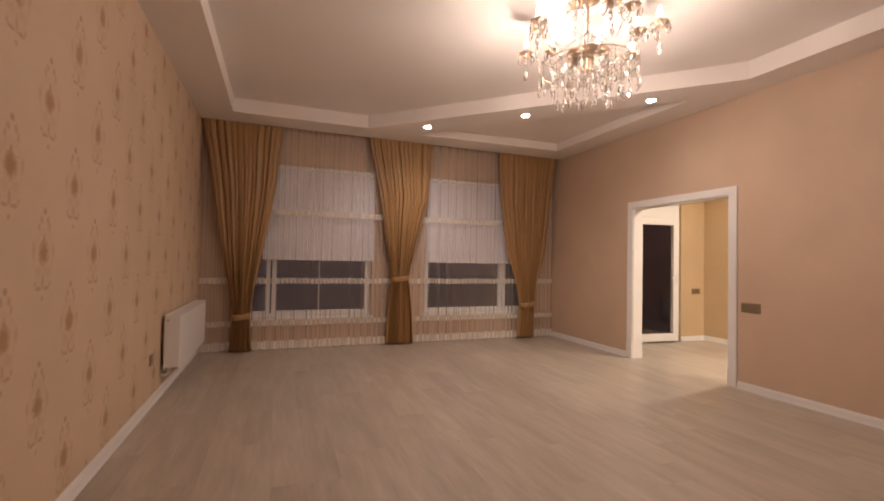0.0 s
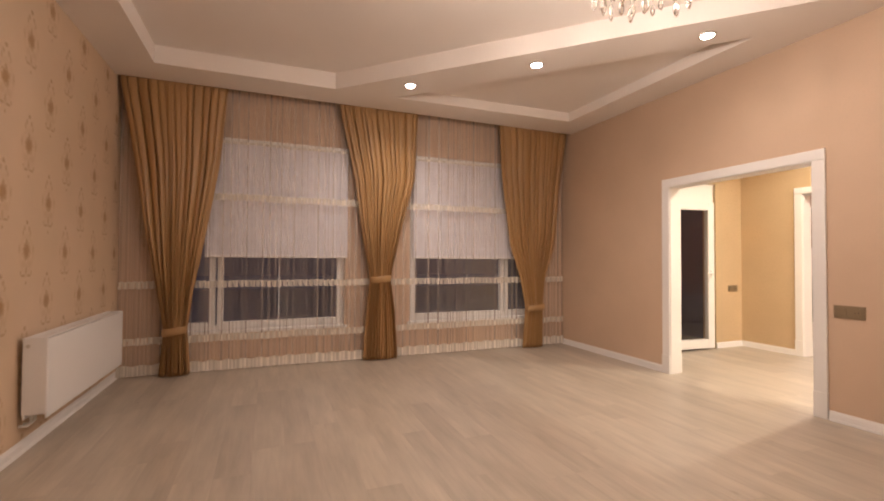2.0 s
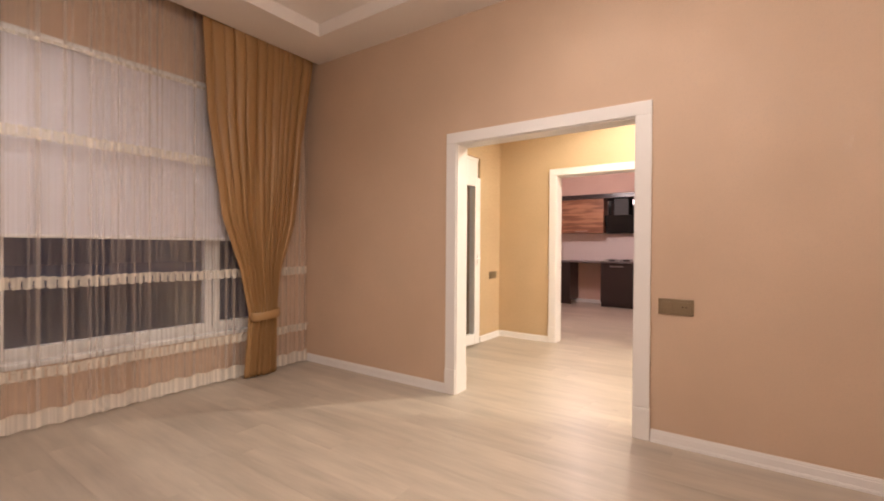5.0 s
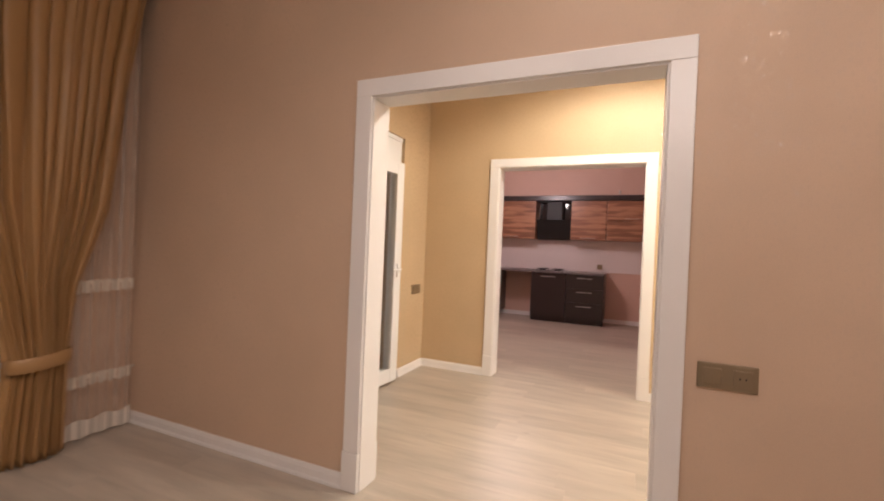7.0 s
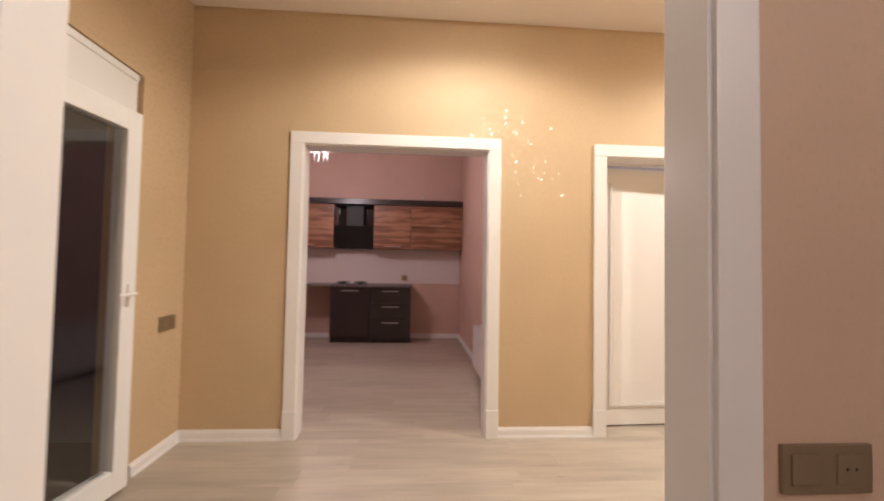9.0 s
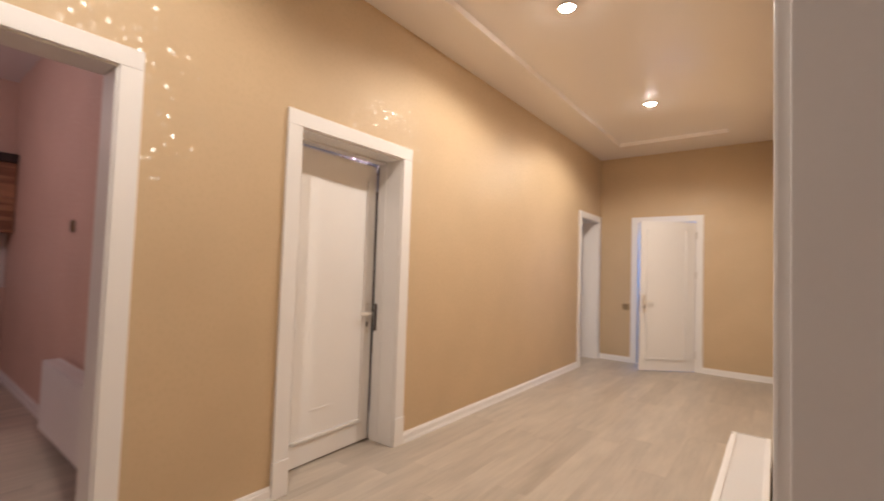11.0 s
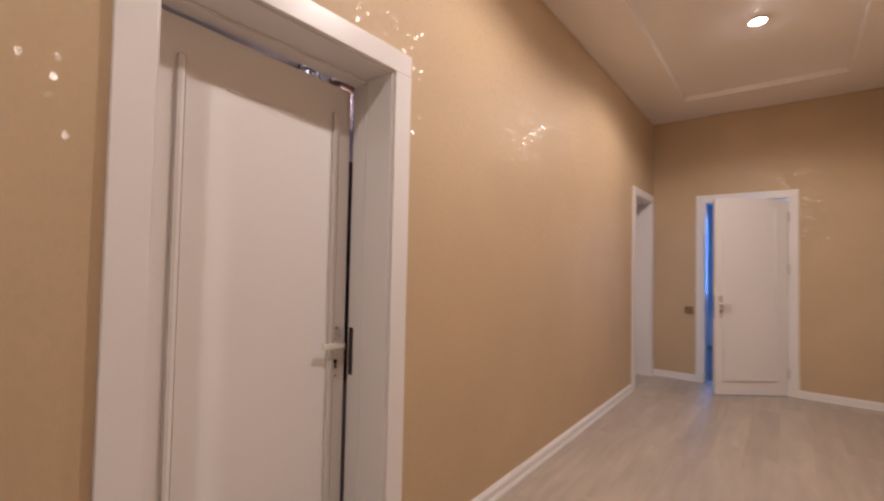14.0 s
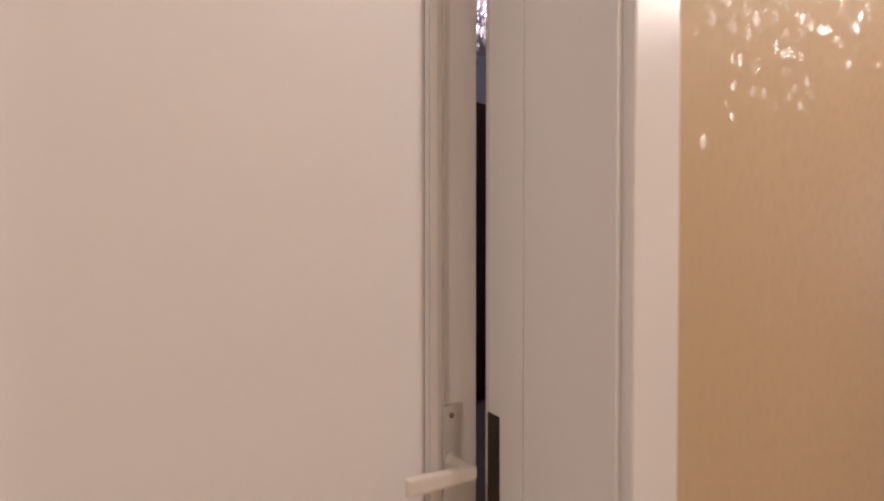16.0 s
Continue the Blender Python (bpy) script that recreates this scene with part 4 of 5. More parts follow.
def lace_band(z, tall, step, petals, seed):
    """A scalloped lace ribbon with small rosettes along both edges, following the folds of the voile."""
    rnd = random.Random(seed)
    bm = bmesh.new()
    x0, x1 = (-2.68, 2.70) if z < 1.5 else (-2.2, 2.3)
    hang = 1 - 0.12 * z
    n = int((x1 - x0) / 0.008)
    rows = [[], [], []]
    for i in range(n + 1):
        x = x0 + (x1 - x0) * i / n
        sway = 0.004 * math.sin(x * 9 + seed) + 0.002 * math.sin(x * 31)
        edge = tall * (0.34 + 0.10 * abs(math.sin(math.pi * x / step)))
        y = sheer_y(x) * hang - 0.006
        for row, dz in zip(rows, (-edge, 0.0, edge)):
            row.append(bm.verts.new((x, y, z + sway + dz)))
    for r0, r1 in zip(rows, rows[1:]):
        for i in range(n):
            if i % 7 not in (3,):
                bm.faces.new((r0[i], r0[i + 1], r1[i + 1], r1[i]))
    x = x0
    while x < x1:
        for side in (-1, 1):
            cx, cz = x + (step * 0.5 if side > 0 else 0), z + side * tall * 0.30 + rnd.uniform(-0.003, 0.003)
            r = tall * 0.19 * rnd.uniform(0.8, 1.2)
            c = bm.verts.new((cx, sheer_y(cx) * hang - 0.011, cz))
            ring = []
            for k in range(petals * 2):
                a = math.pi * k / petals
                rr = r * (1.0 if k % 2 == 0 else 0.6)
                px = cx + rr * math.cos(a)
                ring.append(bm.verts.new((px, sheer_y(px) * hang - 0.008, cz + rr * math.sin(a))))
            for k in range(len(ring)):
                bm.faces.new((c, ring[k], ring[(k + 1) % len(ring)]))
        x += step * rnd.uniform(0.9, 1.1)
    return bm


for z, tall, step, seed in ((2.485, 0.030, 0.05, 1), (1.885, 0.085, 0.055, 2), (0.94, 0.09, 0.056, 3), (0.365, 0.085, 0.052, 4)):
    part("lace_band", lace_band(z, tall, step, 7, seed), LACE, sheer, "cream floral lace band")["kind"] = "stuff"
bm = bmesh.new()
lo_row, hi_row = [], []
for i in range(701):
    x = -2.69 + 5.40 * i / 700
    lo_row.append(bm.verts.new((x, sheer_y(x) - 0.004, 0.012 + 0.012 * abs(math.sin(x * 26)))))
    hi_row.append(bm.verts.new((x, sheer_y(x) - 0.003, 0.125 + 0.008 * math.sin(x * 40))))
for i in range(700):
    bm.faces.new((lo_row[i], lo_row[i + 1], hi_row[i + 1], hi_row[i]))
part("lace_hem", bm, LACE, sheer, "cream scalloped lace hem", smooth=True)
tagged(mesh_object("curtain_rail", boxed(XW + 0.01, XE - 0.01, 6.54, 6.66, 3.128, 3.168, bevel=0.004), PVC), "white ceiling-mounted curtain rail in the niche", "curtain rail")


# ---- radiators ----
def radiator(name, length, height, depth, place, turn, label, valve=False):
    """A panel radiator standing off the wall, along +x of its own frame, front towards -y; origin at the floor below its left back corner."""
    root = thing(name, place, label, "radiator", "panel radiators")
    z0 = 0.10
    part("front_panel", boxed(0.004, length - 0.004, -depth, -depth + 0.014, z0, z0 + height - 0.01, bevel=0.006), ENAMEL, root)
    part("back_panel", boxed(0.004, length - 0.004, -0.045, -0.032, z0, z0 + height - 0.012, bevel=0.004), ENAMEL, root)
    for x in (0.0, length - 0.006):
        part("side_cover", boxed(x, x + 0.006, -depth + 0.004, -0.03, z0 + 0.03, z0 + height, bevel=0.002), ENAMEL, root)
    bm = bmesh.new()
    n = int(length / 0.016)
    for k in range(n):
        x = 0.008 + (length - 0.016) * k / n
        box(bm, x + 0.002, x + (length - 0.016) / n - 0.002, -depth + 0.022, -0.048, z0 + height - 0.006, z0 + height - 0.003)
    box(bm, 0.004, length - 0.004, -depth + 0.010, -depth + 0.024, z0 + height - 0.006, z0 + height + 0.001)
    box(bm, 0.004, length - 0.004, -0.052, -0.034, z0 + height - 0.006, z0 + height + 0.001)
    part("top_grille", bm, ENAMEL, root)
    bm = bmesh.new()
    for k in range(int(length / 0.034)):
        box(bm, 0.02 + 0.034 * k, 0.023 + 0.034 * k, -depth + 0.016, -0.05, z0 + 0.02, z0 + height - 0.03)
    part("fins", bm, ENAMEL, root)
    for x in (0.09, length - 0.12):
        part("wall_bracket", boxed(x, x + 0.03, -0.034, -0.001, z0 + 0.08, z0 + height - 0.06, bevel=0.002), STEEL, root)
    bm = tube(bmesh.new(), [(-0.004, -0.058, z0 + height - 0.05), (0.002, -0.058, z0 + height - 0.05)], 0.011, 12)
    part("air_vent", bm, STEEL, root)
    bm = bmesh.new()
    for x in (0.05, 0.10):
        tube(bm, [(x, -0.06, z0 + 0.03), (x, -0.06, 0.07), (x, -0.045, 0.05), (x, 0.0, 0.05)], 0.009, 8)
    part("pipe", bm, PVC, root)
    if valve:
        bm = tube(bmesh.new(), [(length + 0.002, -0.055, z0 + height - 0.07), (length + 0.03, -0.055, z0 + height - 0.07)], 0.012, 10)
        tube(bm, [(length + 0.028, -0.055, z0 + height - 0.07), (length + 0.03, -0.055, z0 + height - 0.07), (length + 0.085, -0.055, z0 + height - 0.07)], [0.014, 0.022, 0.020], 14)
        part("thermostat_valve", bm, BLACK_IRON, root, "black radiator valve")
    root.rotation_euler = (0, 0, radians(turn))
    return root


radiator("radiator", 1.51, 0.50, 0.155, (XW, 4.80, 0.12), 90, "white panel radiator below the damask wall, on brackets")
radiator("radiator", 0.90, 0.52, 0.175, (XA, 1.82, 0), 90, "white panel radiator low on the hall wall", True)
radiator("radiator", 1.00, 0.46, 0.13, (9.05, KY0, 0.0), 180, "white panel radiator on the pink kitchen wall")


# ---- switches and sockets ----
def wall_plate(name, place, turn, gangs, label, category, size=0.088):
    """Bronze-coloured plate with rocker or socket inserts, facing -y of its own frame."""
    root = thing(name, place, label, category)
    w = size * gangs / 2
    part("plate", boxed(-w, w, -0.010, 0.0, -size / 2, size / 2, bevel=0.003), BRONZE_PLATE, root)
    for g in range(gangs):
        cx = -w + size * (g + 0.5)
        if category == "light switch" and g == 0:
            part("rocker", boxed(cx - 0.030, cx + 0.030, -0.0145, -0.008, -0.030, 0.030, bevel=0.003), BRONZE_PLATE, root)
        else:
            ins = part("insert", boxed(cx - 0.030, cx + 0.030, -0.0125, -0.008, -0.030, 0.030, bevel=0.003), BRONZE_PLATE, root)
            bm = bmesh.new()
            for dx in (-0.0095, 0.0095):
                tube(bm, [(cx + dx, -0.011, 0), (cx + dx, -0.0132, 0)], 0.0035, 8)
            part("contact", bm, DARK_GAP, ins)
    root.rotation_euler = (0, 0, radians(turn))
    return root


wall_plate("light_switch", (XE, 3.278, 0.838), -90, 2, "bronze double wall plate with switch and socket", "light switch", 0.095)
wall_plate("wall_socket", (XW, 4.50, 0.385), 90, 1, "brown wall socket plate on the damask wall", "wall socket", 0.092)
wall_plate("light_switch", (7.01, HN, 0.826), 0, 2, "bronze double switch plate beside the balcony door", "light switch", 0.092)
wall_plate("light_switch", (6.81, HS, 0.806), 180, 1, "bronze switch plate beside the end door", "light switch")
wall_plate("wall_socket", (11.572, 4.19, 1.02), -90, 1, "bronze socket on the white splashback", "wall socket")
wall_plate("light_switch", (9.1, KY0, 1.50), 180, 1, "small bronze plate on the pink wall", "light switch")


# ---- balcony door ----
balcony = thing("balcony_door", (6.05, HN + 0.05, 0), "white plastic glazed balcony door, slightly open", "door")
bx = 6.05


def balcony_part(nm, bm, mt, parent=None, at=(0, 0, 0)):
    bmesh.ops.translate(bm, verts=bm.verts, vec=Vector(at))
    return part(nm, bm, mt, parent or balcony)


bm = boxed(BALC[0] - bx, BALC[0] - bx + 0.06, 0.0, 0.07, 0, BALC[2], bevel=0.004)
box(bm, BALC[1] - bx - 0.06, BALC[1] - bx, 0.0, 0.07, 0, BALC[2], bevel=0.004)
box(bm, BALC[0] - bx + 0.06, BALC[1] - bx - 0.06, 0.0, 0.07, 0, 0.03, bevel=0.003)
balcony_part("door_frame", bm, PVC)
bm = boxed(BALC[0] - bx + 0.06, BALC[1] - bx - 0.03, -0.035, 0.10, 2.03, BALC[2] - 0.004, bevel=0.008)
box(bm, BALC[0] - bx + 0.06, BALC[1] - bx - 0.03, -0.042, -0.03, 2.245, 2.285, bevel=0.004)
balcony_part("shutter_box", bm, PVC)
LW = 1.06
swing = Matrix.Translation((BALC[0] - bx + 0.055, -0.01, 0)) @ Matrix.Rotation(radians(-5), 4, "Z")


def leaf_part(nm, bm, mt, parent=None, label=""):
    bmesh.ops.transform(bm, matrix=swing, verts=bm.verts)
    return part(nm, bm, mt, parent or balcony, label)


bm = boxed(0, 0.105, -0.035, 0.035, 0.03, 2.02, bevel=0.005)
box(bm, LW - 0.105, LW, -0.035, 0.035, 0.03, 2.02, bevel=0.005)
box(bm, 0.105, LW - 0.105, -0.035, 0.035, 0.03, 0.15, bevel=0.005)
box(bm, 0.105, LW - 0.105, -0.035, 0.035, 1.91, 2.02, bevel=0.005)
sash = leaf_part("sash", bm, PVC)
pane = leaf_part("pane", boxed(0.10, LW - 0.10, -0.004, 0.004, 0.145, 1.915), GLASS, sash, "dark reflecting glass pane")
bm = boxed(LW - 0.07, LW - 0.04, -0.047, -0.034, 0.98, 1.10, bevel=0.004)
tube(bm, [(LW - 0.055, -0.045, 1.05), (LW - 0.055, -0.075, 1.05), (LW - 0.075, -0.08, 1.05), (LW - 0.18, -0.08, 1.045)], 0.009, 8)
leaf_part("handle", bm, PVC, sash, "white plastic handle")
leaf_part("lock_case", boxed(LW - 0.001, LW + 0.003, -0.012, 0.012, 0.9, 1.12, bevel=0.001), STEEL, sash)


# ---- ceiling spots ----
def ceiling_spot(place, group, label, lens=LENS):
    root = thing("ceiling_spot", place, label, "ceiling light", group)
    part("ring", lathe(bmesh.new(), [(0.052, 0.0), (0.062, -0.002), (0.066, -0.008), (0.062, -0.013), (0.050, -0.014), (0.047, -0.006)], 24), STEEL, root, smooth=True)
    part("lens", lathe(bmesh.new(), [(0.047, -0.004), (0.047, -0.012), (0.040, -0.018), (0.022, -0.022), (0.005, -0.023)], 24), lens, root, "bright frosted lens")
    return root


for sx, sy in LIVING_SPOTS:
    ceiling_spot((sx, sy, H), "living room spots", "small round recessed ceiling spot, switched on")
for sx, sy in HALL_SPOTS:
    ceiling_spot((sx, sy, HH + 0.05), "hall spots", "small round recessed ceiling spot, switched on", HALL_LENS)


# ---- chandelier ----
def drop_mesh(name, length, width):
    """A faceted pear-shaped crystal, hanging from its origin."""
    bm = bmesh.new()
    lathe(bm, [(0.0012, 0.0), (width * 0.35, -length * 0.18), (width * 0.5, -length * 0.55), (width * 0.3, -length * 0.85), (0.0008, -length)], 6)
    me = bpy.data.meshes.new(name)
    bm.to_mesh(me)
    bm.free()
    me.materials.append(CRYSTAL)
    return me


def bead_string(bm, top, length, step=0.017, r=0.0065):
    x, y, z = top
    for k in range(int(length / step)):
        zc = z - step * (k + 0.5)
        lathe(bm, [(0.0006, -r), (r, 0.0), (0.0006, r)], 5, (x, y, zc))
    return bm


def chandelier(cx, cy, ceiling_z, z_body, radius, arms, label, scale=1.0):
    rnd = random.Random(11)
    root = thing("chandelier", (cx, cy, 0), label, "chandelier")
    c = ceiling_z
    part("ceiling_rose", lathe(bmesh.new(), [(0.085, c), (0.085, c - 0.012), (0.05, c - 0.03), (0.018, c - 0.05)], 20), BRASS, root, smooth=True)
    part("stem", tube(bmesh.new(), [(0, 0, c - 0.04), (0, 0, z_body)], 0.010, 10), BRASS, root)
    body = [(0.012, z_body + 0.26), (0.035, z_body + 0.22), (0.02, z_body + 0.17), (0.05, z_body + 0.12), (0.03, z_body + 0.07), (0.06, z_body + 0.02)]
    part("glass_column", lathe(bmesh.new(), body, 14), CRYSTAL, root, "cut-glass column", smooth=True)
    part("brass_dish", lathe(bmesh.new(), [(0.03, z_body - 0.03), (0.09, z_body - 0.045), (0.145, z_body - 0.02), (0.155, z_body + 0.01), (0.145, z_body + 0.012), (0.05, z_body - 0.01)], 28), BRASS, root, "dark brass centre dish", smooth=True)
    part("brass_finial", lathe(bmesh.new(), [(0.002, z_body - 0.14), (0.02, z_body - 0.12), (0.035, z_body - 0.09), (0.03, z_body - 0.05), (0.05, z_body - 0.032)], 16), BRASS, root, smooth=True)
    drops = [drop_mesh("crystal_drop", 0.062, 0.026), drop_mesh("crystal_drop_large", 0.085, 0.034), drop_mesh("crystal_drop_small", 0.04, 0.018)]

    def hang(kind, p):
        ob = new("crystal_drop", drops[kind])
        ob.parent = root
        ob.location = p
        ob.rotation_euler = (0, 0, rnd.uniform(0, 3))

    for a in range(arms):
        ang = 2 * math.pi * (a + 0.3) / arms
        u = Vector((math.cos(ang), math.sin(ang), 0))
        r_out = radius * (1.0 if a % 2 == 0 else 0.78)
        lift = 0.055 if a % 2 == 0 else 0.125
        pts = []
        for k in range(13):
            f = k / 12
            r = 0.05 + (r_out - 0.05) * f
            z = z_body + 0.02 - 0.10 * math.sin(math.pi * min(1, f * 1.25)) + lift * f * f + 0.02 * f
            pts.append(u * r + Vector((0, 0, z)))
        arm = part("arm", tube(bmesh.new(), pts, [0.011 - 0.004 * k / 12 for k in range(13)], 8), CRYSTAL, root, "curved glass arm", smooth=True)
        tip = pts[-1]
        part("drip_pan", lathe(bmesh.new(), [(0.012, -0.012), (0.035, -0.004), (0.058, 0.014), (0.060, 0.018), (0.034, 0.004), (0.012, 0.0)], 32, tip, 0.07, 8), BRASS, arm, "scalloped brass drip pan")
        part("candle_sleeve", tube(bmesh.new(), [tip, tip + Vector((0, 0, 0.065))], 0.012, 12), PVC, arm)
        part("bulb", lathe(bmesh.new(), [(0.010, 0.065), (0.018, 0.085), (0.0165, 0.105), (0.006, 0.135), (0.001, 0.142)], 12, tip), BULB, arm, "lit candle bulb", smooth=True)
        for k in range(6):
            b = 2 * math.pi * k / 6
            p = tip + Vector((0.056 * math.cos(b), 0.056 * math.sin(b), 0.006))
            if k % 2:
                hang(1, p)
            else:
                hang(0, p)
        bm = bmesh.new()
        bead_string(bm, tip + Vector((0, 0, -0.015)), 0.10)
        m = pts[6]
        bead_string(bm, m + Vector((0, 0, -0.01)), 0.09)
        # swag of beads from the arm's tip to the column
        top = Vector((0, 0, z_body + 0.24))
        for k in range(22):
            f = k / 21
            p = top.lerp(tip, f) - Vector((0, 0, 0.16 * math.sin(math.pi * f)))
            lathe(bm, [(0.0006, -0.006), (0.006, 0.0), (0.0006, 0.006)], 5, p)
        part("bead_chain", bm, CRYSTAL, arm, "chain of glass beads")["kind"] = "stuff"
        hang(1, tip + Vector((0, 0, -0.115)))
        hang(0, m + Vector((0, 0, -0.10)))
    for ring_r, n, drop0 in ((0.15, 20, 0.0), (0.25, 24, -0.02), (0.35, 20, -0.035)):
        ring_r *= radius / 0.475
        part("hanging_ring", tube(bmesh.new(), [(ring_r * math.cos(2 * math.pi * k / 40), ring_r * math.sin(2 * math.pi * k / 40), z_body - 0.06 + drop0) for k in range(41)], 0.004, 6), BRASS, root)
        bm = bmesh.new()
        for k in range(n):
            b = 2 * math.pi * (k + 0.5) / n
            p = (ring_r * math.cos(b), ring_r * math.sin(b), z_body - 0.06 + drop0)
            ln = rnd.uniform(0.10, 0.19) * (1.15 if ring_r < 0.3 else 0.7)
            bead_string(bm, p, ln)
            hang(1 if k % 2 else 0, (p[0], p[1], p[2] - ln))
        part("bead_curtain", bm, CRYSTAL, root, "hanging strings of glass beads")["kind"] = "stuff"
    return root


chandelier(*CHANDELIER, H + 0.17, 2.79, 0.475, 12, "large crystal chandelier with brass pans and lit candle bulbs")
chandelier(8.92, 0.72, 3.04, 2.74, 0.34, 8, "crystal chandelier with lit candle bulbs in the bedroom")
# Unseen wardrobe, added so that the door gap looks dark below the ceiling.
wardrobe = thing("wardrobe", (9.9, 0.1, 0), "made-up tall dark brown wardrobe that darkens the bedroom door gap", "wardrobe")
part("carcass", boxed(-0.27, 0.29, -1.0, 1.0, 0.08, 2.36, bevel=0.003), DARK_WOOD, wardrobe)
part("plinth", boxed(-0.22, 0.29, -0.99, 0.99, 0.0, 0.08), DARK_WOOD, wardrobe)
for k in range(4):
    door = part("door", boxed(-0.292, -0.272, -0.997 + 0.5 * k, -0.503 + 0.5 * k, 0.085, 2.355, bevel=0.003), DARK_WOOD, wardrobe)
    hx = -0.55 + 0.5 * k if k % 2 == 0 else -0.95 + 0.5 * k
    part("handle", tube(bmesh.new(), [(-0.29, hx, 1.0), (-0.315, hx, 1.02), (-0.315, hx, 1.16), (-0.29, hx, 1.18)], 0.006, 8), STEEL, door, "steel bow handle")
kitchen_light = thing("kitchen_chandelier", (9.4, 5.25, 0), "round crystal ceiling light, dimly lit, in the kitchen", "chandelier")
part("ceiling_plate", lathe(bmesh.new(), [(0.26, KH), (0.26, KH - 0.03), (0.22, KH - 0.04)], 32), STEEL, kitchen_light)
part("stem", tube(bmesh.new(), [(0, 0, KH - 0.03), (0, 0, KH - 0.56)], 0.008, 8), STEEL, kitchen_light)
for ring_r, z in ((0.27, KH - 0.26), (0.21, KH - 0.42), (0.13, KH - 0.54)):
    for k in range(3):
        b = 2 * math.pi * k / 3
        part("spoke", tube(bmesh.new(), [(0, 0, z + 0.03), (ring_r * math.cos(b), ring_r * math.sin(b), z)], 0.003, 6), STEEL, kitchen_light)
    part("ring", tube(bmesh.new(), [(ring_r * math.cos(2 * math.pi * k / 36), ring_r * math.sin(2 * math.pi * k / 36), z) for k in range(37)], 0.006, 6), STEEL, kitchen_light)
    bm = bmesh.new()
    for k in range(int(ring_r * 110)):
        b = 2 * math.pi * k / int(ring_r * 110)
        bead_string(bm, (ring_r * math.cos(b), ring_r * math.sin(b), z), 0.14, 0.024, 0.009)
    part("bead_curtain", bm, CRYSTAL, kitchen_light, "strings of glass beads")["kind"] = "stuff"
for k in range(5):
    b = 2 * math.pi * k / 5
    part("bulb", lathe(bmesh.new(), [(0.008, 0), (0.018, -0.02), (0.018, -0.04), (0.004, -0.06)], 10, (0.12 * math.cos(b), 0.12 * math.sin(b), KH - 0.30)), LENS, kitchen_light, "lit bulb")


# ---- kitchen ----
def base_cabinet(y0, y1, fronts, label, name="base_cabinet"):
    """Fronts are rows of z0, z1; the doors face -x at x = 11.02."""
    root = thing(name, (11.3, (y0 + y1) / 2, 0), label, "kitchen cabinet", "base cabinets")
    o = Vector((-11.3, -(y0 + y1) / 2, 0))

    def put(nm, bm, mt, parent=None):
        bmesh.ops.translate(bm, verts=bm.verts, vec=o)
        return part(nm, bm, mt, parent or root)

    put("body", boxed(11.045, KX1 - 0.004, y0, y1, 0.10, 0.884), ANTHRACITE)
    put("plinth", boxed(11.09, 11.11, y0, y1, 0.0, 0.10), ANTHRACITE)
    for z0, z1 in fronts:
        f = put("front", boxed(11.022, 11.044, y0 + 0.002, y1 - 0.002, z0 + 0.002, z1 - 0.002, bevel=0.002), ANTHRACITE)
        my = (y0 + y1) / 2
        bm = tube(bmesh.new(), [(10.995, my - 0.13, z1 - 0.06), (10.995, my + 0.13, z1 - 0.06)], 0.006, 8)
        for y in (my - 0.11, my + 0.11):
            tube(bm, [(11.024, y, z1 - 0.06), (10.995, y, z1 - 0.06)], 0.005, 6)
        bmesh.ops.translate(bm, verts=bm.verts, vec=o)
        part("handle", bm, STEEL, f, "steel bar handle")
    return root


base_cabinet(4.075, 4.715, [(0.10, 0.385), (0.385, 0.635), (0.635, 0.88)], "anthracite base cabinet with three drawers")
base_cabinet(4.72, 5.335, [(0.10, 0.88)], "anthracite base cabinet with one door")
base_cabinet(5.96, 6.55, [(0.10, 0.88)], "anthracite base cabinet under the sink")
base_cabinet(6.555, 7.15, [(0.10, 0.88)], "anthracite base cabinet beside the wall")
tagged(mesh_object("worktop", boxed(10.99, KX1 - 0.004, 4.06, 7.28, 0.886, 0.922, bevel=0.004), WORKTOP), "dark grey kitchen worktop over the base cabinets", "worktop")
tagged(mesh_object("splashback", boxed(KX1 - 0.014, KX1 - 0.001, KY0 + 0.004, 7.28, 0.922, 1.52, bevel=0.002), SPLASH), "glossy white splashback panel above the worktop", "splashback")


def wall_cabinet(y0, y1, z0, z1, label, open_shelf=0.0):
    root = thing("wall_cabinet", (11.4, (y0 + y1) / 2, z0), label, "kitchen cabinet", "wall cabinets")
    o = Vector((-11.4, -(y0 + y1) / 2, -z0))

    def put(nm, bm, mt, parent=None):
        bmesh.ops.translate(bm, verts=bm.verts, vec=o)
        return part(nm, bm, mt, parent or root)

    zs = z0 + open_shelf
    put("body", boxed(11.265, KX1 - 0.004, y0, y1, zs, z1), VENEER)
    if open_shelf:
        put("lower_panel", boxed(11.262, KX1 - 0.016, y0, y1, z0, zs, bevel=0.002), VENEER)
    d = put("door", boxed(11.243, 11.263, y0 + 0.002, y1 - 0.002, zs + 0.002, z1 - 0.002, bevel=0.002), VENEER)
    my = (y0 + y1) / 2
    bm = tube(bmesh.new(), [(11.216, my - 0.13, zs + 0.035), (11.216, my + 0.13, zs + 0.035)], 0.006, 8)
    for y in (my - 0.11, my + 0.11):
        tube(bm, [(11.245, y, zs + 0.035), (11.216, y, zs + 0.035)], 0.005, 6)
    bmesh.ops.translate(bm, verts=bm.verts, vec=o)
    part("handle", bm, STEEL, d, "steel bar handle")
    return root


